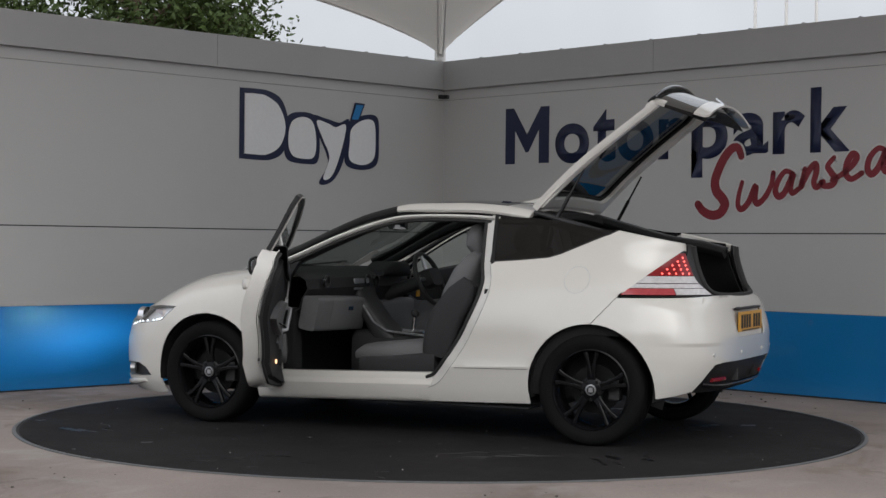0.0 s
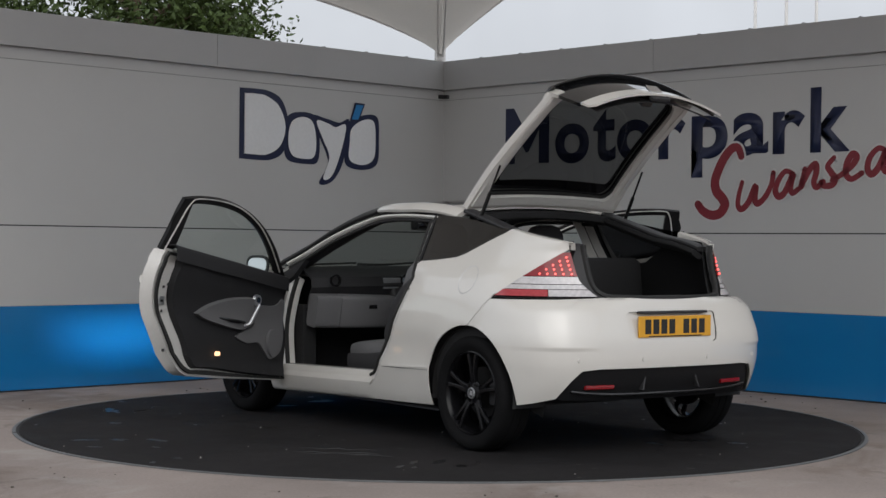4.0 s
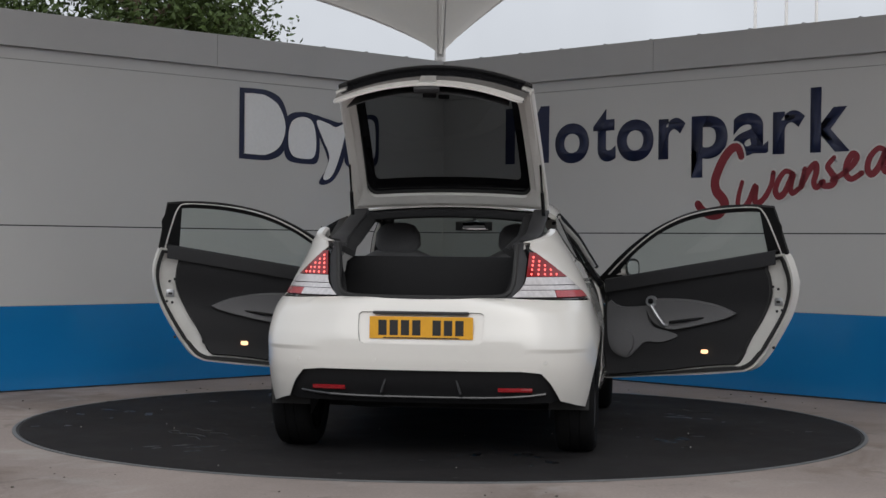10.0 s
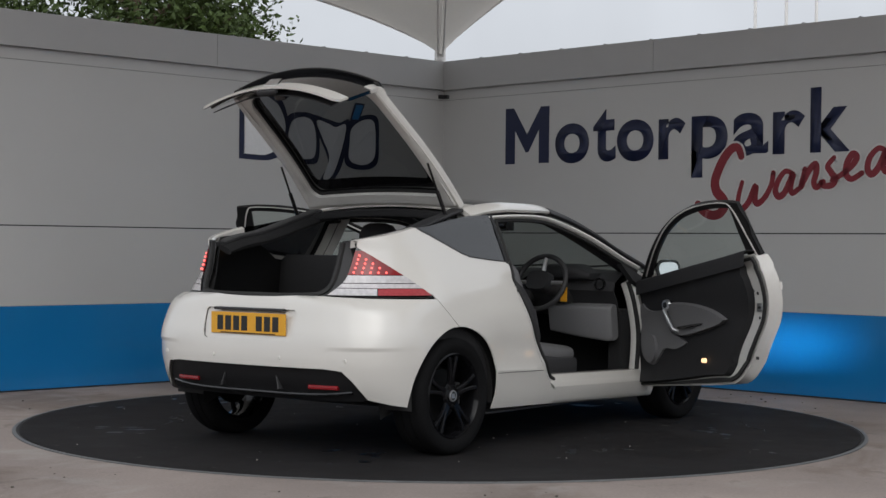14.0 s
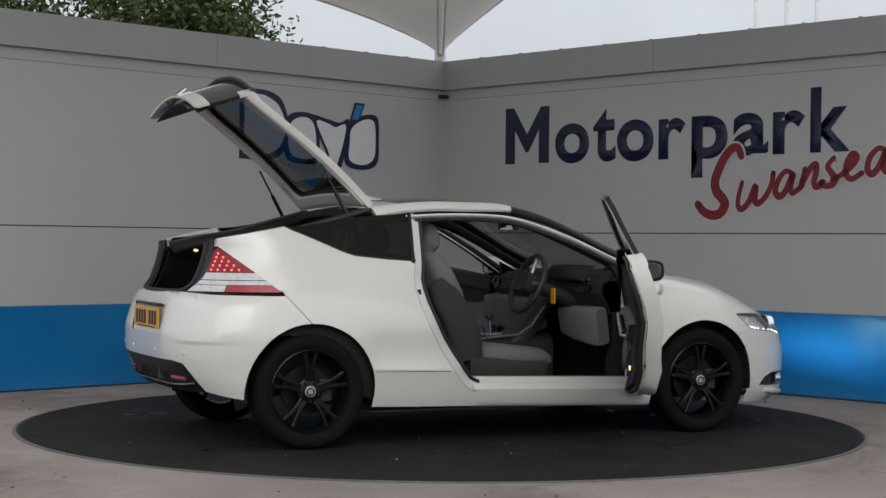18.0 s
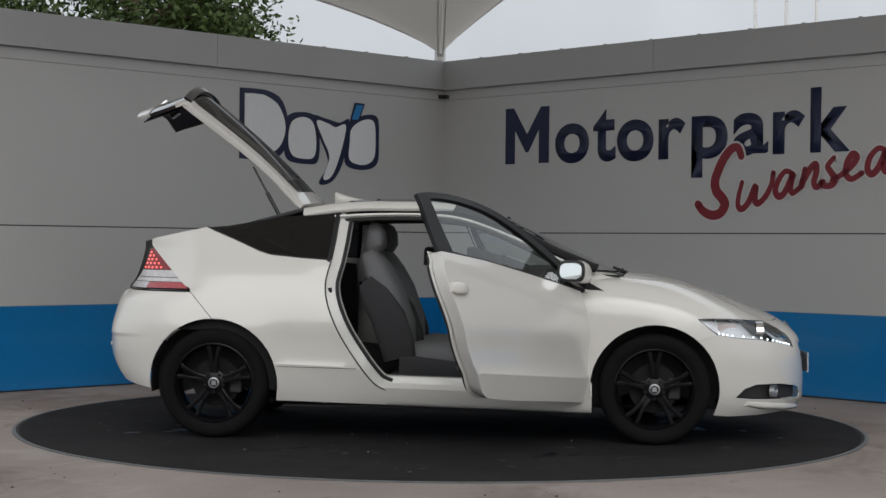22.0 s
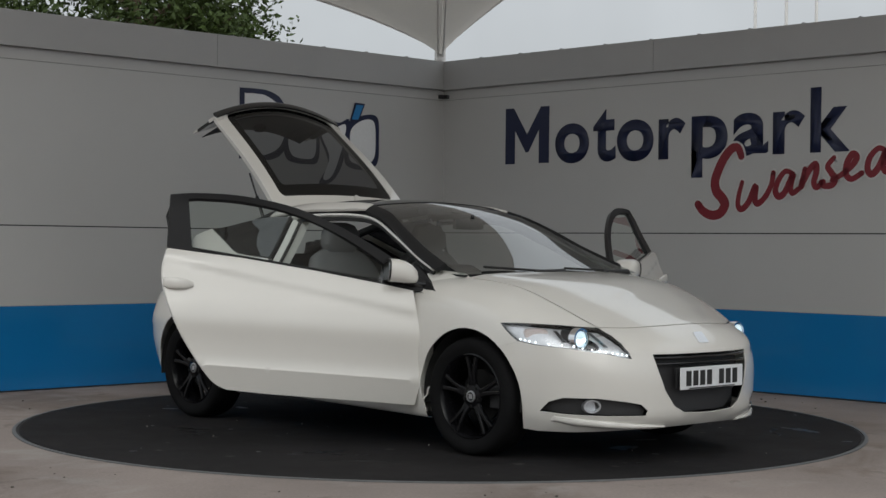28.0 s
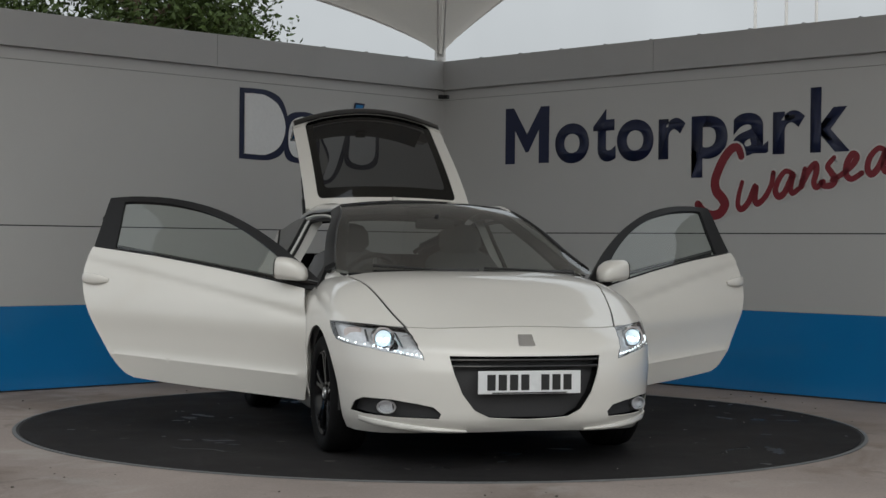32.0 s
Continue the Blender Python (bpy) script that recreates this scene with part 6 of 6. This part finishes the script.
for s in (1, -1):
    ring = [re_side(-0.60, 0.25), re_side(-0.60, 0.985), re_side(-0.95, 1.02), re_side(-1.28, 1.155), re_face(0.50, 1.13), re_face(0.47, 0.98), re_face(0.41, 0.825), re_face(0.40, 0.61), re_side(-1.2, 0.60), re_side(-0.9, 0.25)]
    skin_part("side_lining", sheet(ring, rear_skin, 0.06, lift=-0.055, side=s), CARPET, car, 0.004, "black boot side lining")
    outer = [(0.525, 1.10), *[LAMP_PEAK], *LAMP_INNER, (0.425, 0.818)]
    inner = [(0.37, 0.824), (0.425, 0.845), (0.448, 0.885), (0.455, 0.96), (0.46, 1.04), (0.465, 1.09)]
    skin_part("hatch_frame", sheet([re_face(y - (0.025 if z > 1.06 else 0.002), z) for y, z in outer] + [re_face(*p) for p in inner], rear_skin, 0.025, lift=-0.012, side=s), PLASTIC, car, 0.02, "black hatch surround")
    edge = [rear_skin(*re_face(y, z)) for y, z in ((0.465, 1.09), (0.46, 1.04), (0.455, 0.96), (0.448, 0.885), (0.425, 0.845), (0.37, 0.826), (0.2, 0.820), (0.0, 0.820))]
    beam([(p.x + 0.014, (p.y - 0.004) * s, p.z) for p in edge], (0.018, 0, 0.0), 0.012, RUBBER, "hatch_seal", car)
    gut = [(-0.77, 0.51 * s, 1.275), (-1.0, 0.51 * s, 1.212), (-1.25, 0.51 * s, 1.145), (-1.45, 0.495 * s, 1.115), (-1.62, 0.47 * s, 1.075)]
    beam(gut, (0, 0.045, 0.0), 0.014, PLASTIC, "hatch_gutter", car)
    beam([(p[0], p[1] * 0.89, p[2] - 0.03) for p in gut], (0, 0.035, 0.02), 0.016, CARPET, "hatch_lining", car)
g = bmesh.new()
loft(g, [((-0.80, y, 1.262 - 0.03 * (y / 0.5) ** 2), (0.05, 0, 0), (0, 0, 0.025)) for y in [-0.5 + 0.1 * k for k in range(11)]], 12)
part("hatch_header", g, CARPET, car, smooth=True)
g = boxes((-1.450, -1.425, 0.566, 0.584, 1.030, 1.044), bevel=0.004)
part("boot_lamp", g, WARM_LED, car, "lit boot lamp")
g = boxes((-1.76, -1.73, -0.40, 0.40, 0.60, 0.80), bevel=0.01)
part("boot_lip_trim", g, PLASTIC, car)
g = boxes((-0.90, 1.80, -0.52, 0.52, 0.175, 0.190), bevel=0.006)
part("undertray", g, PLASTIC, car)
# unseen extra panels, added to keep light off the mat beneath the car
for row in ((-0.84, 0.86, -0.77, 0.77, 0.176, 0.188), (1.60, 1.86, -0.56, 0.56, 0.180, 0.189)):
    part("undertray", boxes(row, bevel=0.004), PLASTIC, car)
g = boxes((1.02, 1.98, -0.42, 0.42, 0.20, 0.60), bevel=0.06)
part("engine_bay", g, CARPET, car)


# ---- wall lettering ----
def letter_mesh(text, weight):
    """The outline of one letter in the built-in font, as a flat slab of unit size."""
    c = bpy.data.curves.new("letter", "FONT")
    c.body, c.size, c.extrude, c.offset = text, 1.0, 0.0, weight
    ob = bpy.data.objects.new("letter", c)
    scene.collection.objects.link(ob)
    me = bpy.data.meshes.new_from_object(ob)
    bpy.data.objects.remove(ob)
    bpy.data.curves.remove(c)
    return me


def place_letter(text, key, s0, s1, z0, z1, mat, parent, weight=0.028, depth=0.002, lean=0.0):
    """A vinyl letter fitted between two stations along the wall and two heights."""
    me = letter_mesh(text, weight)
    g = bmesh.new()
    g.from_mesh(me)
    bpy.data.meshes.remove(me)
    xs, ys = [v.co.x for v in g.verts], [v.co.y for v in g.verts]
    x0, x1, y0, y1 = min(xs), max(xs), min(ys), max(ys)
    for v in g.verts:
        u, w = (v.co.x - x0) / (x1 - x0), (v.co.y - y0) / (y1 - y0)
        v.co = SIGNS[key] @ Vector((s0 + (s1 - s0) * u + lean * (w - 0.5), depth, z0 + (z1 - z0) * w))
    bmesh.ops.recalc_face_normals(g, faces=g.faces)
    ob = part("letter", g, mat, parent)
    k = ob.modifiers.new("thickness", "SOLIDIFY")
    k.thickness, k.offset = 0.002, 0
    return ob


word = tagged(new("wall_lettering"), "large navy vinyl word on the grey wall", "sign")
B, X = 1.806, 2.132
for text, a, b, z0, z1 in (("o", 1.323, 1.691, 1.797, 2.135), ("t", 1.735, 1.971, 1.80, 2.238), ("o", 1.985, 2.355, 1.793, 2.135),
                           ("r", 2.405, 2.665, 1.80, 2.128), ("p", 2.724, 3.06, 1.646, 2.13), ("a", 3.108, 3.425, 1.80, 2.132), ("r", 3.464, 3.738, 1.806, 2.13), ("k", 3.784, 4.113, 1.807, 2.289)):
    place_letter(text, "right", a, b, z0, z1, NAVY, word, 0.028)

m_ring = [(0, 0), (0, 1), (0.19, 1), (0.5, 0.52), (0.81, 1), (1, 1), (1, 0), (0.77, 0), (0.77, 0.60), (0.53, 0.20), (0.47, 0.20), (0.22, 0.60), (0.22, 0)]
g = bmesh.new()
prism(g, m_ring, 0.0005, 0.003, lambda u, v, d: SIGNS["right"] @ Vector((0.754 + 0.50 * u, d, 1.81 + 0.487 * v)))
part("letter", g, NAVY, word)

# the red brush-script word under it, stroke by stroke
script = tagged(new("script_lettering"), "crimson brush-script vinyl word with a pale edge on the grey wall", "sign")


def stroke(points, widths, mat, depth, parent, name="letter", n=7):
    pts = spline([(p[0], 0, p[1]) for p in points], n)
    g = bmesh.new()
    left, right = [], []
    m = len(pts) - 1
    for i, p in enumerate(pts):
        d = (pts[min(i + 1, m)] - pts[max(i - 1, 0)]).normalized()
        t = i / m * (len(widths) - 1)
        k = min(int(t), len(widths) - 2)
        w = widths[k] + (widths[k + 1] - widths[k]) * (t - k)
        o = Vector((-d.z, 0, d.x)) * w
        left.append(p + o), right.append(p - o)
    place = lambda q, dd: SIGNS["right"] @ Vector((q.x, dd, q.z))
    rows = [[g.verts.new(place(a, depth)), g.verts.new(place(b, depth))] for a, b in zip(left, right)]
    for a, b in zip(rows, rows[1:]):
        g.faces.new((a[0], a[1], b[1], b[0]))
    for p, w in ((pts[0], widths[0]), (pts[-1], widths[-1])):
        ring = [g.verts.new(place(p + Vector((w * math.cos(t), 0, w * math.sin(t))), depth)) for t in [2 * math.pi * k / 12 for k in range(12)]]
        g.faces.new(ring)
    bmesh.ops.recalc_face_normals(g, faces=g.faces)
    return part(name, g, mat, parent)


SOFT_EDGE = material("pale_grey_vinyl", (0.58, 0.57, 0.56), 0.45, grain=0.03)
STROKES = [
    [(3.19, 1.80), (3.16, 1.865), (3.10, 1.86), (3.02, 1.77), (2.955, 1.63), (2.965, 1.54), (3.02, 1.48), (3.045, 1.43), (3.0, 1.365), (2.92, 1.35), (2.84, 1.385), (2.795, 1.435)],
    [(3.20, 1.60), (3.17, 1.50), (3.165, 1.42), (3.20, 1.395), (3.26, 1.45), (3.32, 1.57), (3.315, 1.47), (3.34, 1.435), (3.40, 1.48), (3.455, 1.57), (3.475, 1.665)],
    [(3.645, 1.655), (3.58, 1.675), (3.52, 1.61), (3.495, 1.53), (3.525, 1.485), (3.58, 1.525), (3.645, 1.655), (3.625, 1.56), (3.64, 1.51), (3.69, 1.54)],
    [(3.745, 1.69), (3.71, 1.55), (3.735, 1.60), (3.79, 1.69), (3.835, 1.72), (3.84, 1.66), (3.82, 1.585), (3.845, 1.55), (3.90, 1.59)],
    [(3.985, 1.765), (3.935, 1.705), (3.96, 1.66), (3.995, 1.61), (3.97, 1.565), (3.905, 1.56), (3.88, 1.585)],
    [(3.97, 1.60), (4.05, 1.64), (4.13, 1.70), (4.17, 1.76), (4.135, 1.785), (4.09, 1.72), (4.085, 1.64), (4.13, 1.605), (4.21, 1.645)],
    [(4.40, 1.80), (4.34, 1.82), (4.275, 1.76), (4.255, 1.68), (4.285, 1.635), (4.34, 1.68), (4.40, 1.80), (4.38, 1.70), (4.40, 1.65), (4.46, 1.69)],
]
for pts in STROKES:
    big = pts is STROKES[0]
    w = 0.038 if big else 0.024
    stroke(pts, [w * 0.8 + 0.014, w + 0.014, w + 0.014, w * 0.9 + 0.012], SOFT_EDGE, 0.0046, script, "letter_edge")
    stroke(pts, [w * 0.75, w, w * 1.1, w, w * 0.85], CRIMSON, 0.0064, script)

# the other sign: plain pale shapes with a navy edge and one blue tick
sign = tagged(new("wall_sign"), "plain pale shapes edged in navy with a blue tick", "sign")


def wall_shape(ring, mat, depth, name="shape", n=5, smooth_line=True):
    pts = [(p.x, p.z) for p in spline([(a, 0, b) for a, b in ring], n, True)] if smooth_line else ring
    g = bmesh.new()
    prism(g, pts, depth, depth + 0.002, lambda u, v, d: SIGNS["left"] @ Vector((u, d, v)))
    return part(name, g, mat, sign)


def grown(ring, d):
    c = (sum(p[0] for p in ring) / len(ring), sum(p[1] for p in ring) / len(ring))
    return [(p[0] + d * math.copysign(1, p[0] - c[0]) * min(1, abs(p[0] - c[0]) / 0.05), p[1] + d * math.copysign(1, p[1] - c[1]) * min(1, abs(p[1] - c[1]) / 0.05)) for p in ring]


SHAPES = [[(2.218, 2.318), (2.214, 2.322), (2.10, 2.325), (2.00, 2.312), (1.87, 2.235), (1.805, 2.07), (1.86, 1.91), (1.99, 1.835), (2.10, 1.828), (2.214, 1.832), (2.218, 1.836), (2.220, 1.95), (2.220, 2.20)],
          [(1.745, 2.11), (1.775, 1.95), (1.73, 1.84), (1.60, 1.815), (1.50, 1.84), (1.48, 1.98), (1.52, 2.13), (1.63, 2.165)],
          [(1.475, 2.14), (1.40, 1.98), (1.335, 1.84), (1.40, 1.66), (1.31, 1.68), (1.22, 1.86), (1.155, 2.12), (1.27, 2.10), (1.36, 2.13)],
          [(1.09, 2.10), (1.11, 1.98), (1.11, 1.83), (0.96, 1.79), (0.84, 1.85), (0.82, 2.0), (0.84, 2.17), (0.96, 2.18)]]
for i, ring in enumerate(SHAPES):
    wall_shape(grown(ring, 0.042), NAVY, 0.0005 + 0.0012 * i, "shape_edge")
for ring in SHAPES:
    wall_shape(ring, PALE, 0.0075)
wall_shape([(1.06, 2.325), (0.945, 2.322), (1.015, 2.165), (1.115, 2.16)], NAVY, 0.0095, "tick_edge", 1, False)
wall_shape([(1.045, 2.308), (0.965, 2.306), (1.025, 2.18), (1.095, 2.178)], SKYBLUE, 0.0125, "tick", 1, False)

# ---- beyond the walls ----


def make_tree(x, y, height, spread, leaves, seed):
    r = random.Random(seed)
    tree = tagged(new("tree"), "leafy green broadleaf tree behind the wall", "tree")
    tree.matrix_basis = pose(x, y, 0)
    g = bmesh.new()
    tube(g, [(0, 0, 0), (0.05, 0.02, height * 0.3), (-0.04, 0.05, height * 0.6), (0.02, 0, height * 0.9)], [0.20, 0.16, 0.10, 0.03], 10)
    part("trunk", g, BARK, tree, smooth=True)
    tips = []
    g = bmesh.new()
    for k in range(46):
        z = height * r.uniform(0.22, 0.92)
        a = r.uniform(0, 2 * math.pi)
        reach = spread * (1.0 - 0.55 * abs(z / height - 0.5)) * r.uniform(0.55, 1.0)
        p = [Vector((0, 0, z * 0.9)), Vector((0.45 * reach * math.cos(a), 0.45 * reach * math.sin(a), z)), Vector((reach * math.cos(a), reach * math.sin(a), z + r.uniform(-0.25, 0.35)))]
        tube(g, p, [0.05, 0.03, 0.008], 6)
        tips += [p[1].lerp(p[2], t) for t in (0.1, 0.3, 0.5, 0.7, 0.85, 1.0)]
    part("limbs", g, BARK, tree, smooth=True)
    vs, fs = [], []
    for k in range(leaves):
        c = r.choice(tips) + Vector((r.gauss(0, 0.17), r.gauss(0, 0.17), r.gauss(0, 0.14)))
        n = Vector((r.gauss(0, 1), r.gauss(0, 1), r.gauss(0.6, 1))).normalized()
        u = n.orthogonal().normalized()
        w = n.cross(u)
        t = r.uniform(0, 6.28)
        d, e = u * math.cos(t) + w * math.sin(t), w * math.cos(t) - u * math.sin(t)
        s = r.uniform(0.028, 0.06)
        b = len(vs)
        vs += [c - d * s, c + e * s * 0.45 + n * s * 0.1, c + d * s, c - e * s * 0.45 + n * s * 0.1]
        fs.append((b, b + 1, b + 2, b + 3))
    me = bpy.data.meshes.new("crown")
    me.from_pydata(vs, [], fs)
    me.materials.append(LEAF)
    crown = new("crown", me)
    crown.parent = tree
    return tree


make_tree(-3.28, 7.44, 4.9, 1.75, 26000, 3)
make_tree(-5.56, 6.61, 5.0, 1.9, 18000, 5)
for x, y in ((3.379, 7.856), (3.717, 7.856), (4.044, 7.856)):
    pole = tagged(new("flag_pole"), "slim white flag pole behind the wall", "flag pole", "flag poles behind the wall")
    pole.matrix_basis = pose(x, y, 0)
    g = bmesh.new()
    tube(g, [(0, 0, 0), (0, 0, 7.0)], [0.022, 0.014], 12)
    part("pole", g, POST_WHITE, pole, smooth=True)
    g = bmesh.new()
    box(g, -0.12, 0.12, -0.12, 0.12, 0.0, 0.02, 0.004)
    part("base_plate", g, STEEL, pole)


# ---- what turns: the turntable and the car on it ----
def heading(t):
    """The car's heading in degrees, from the x axis."""
    return 155.3641 - 7.3432 * t - 0.00143 * t ** 2 + 0.0005408 * t ** 3 - 0.000010537 * t ** 4


def motions():
    turn, ride = [], []
    for k in range(33):
        t = k * 1.0
        a = heading(t)
        c, s = math.cos(radians(a)), math.sin(radians(a))
        turn.append((t, pose(0, 0, 0, 0, 0, a)))
        ride.append((t, pose(c * 0.0137 + s * 0.150, s * 0.0137 - c * 0.150, 0.006, 0, 0, a)))
    walk(turntable, turn)
    walk(car, ride)


motions()
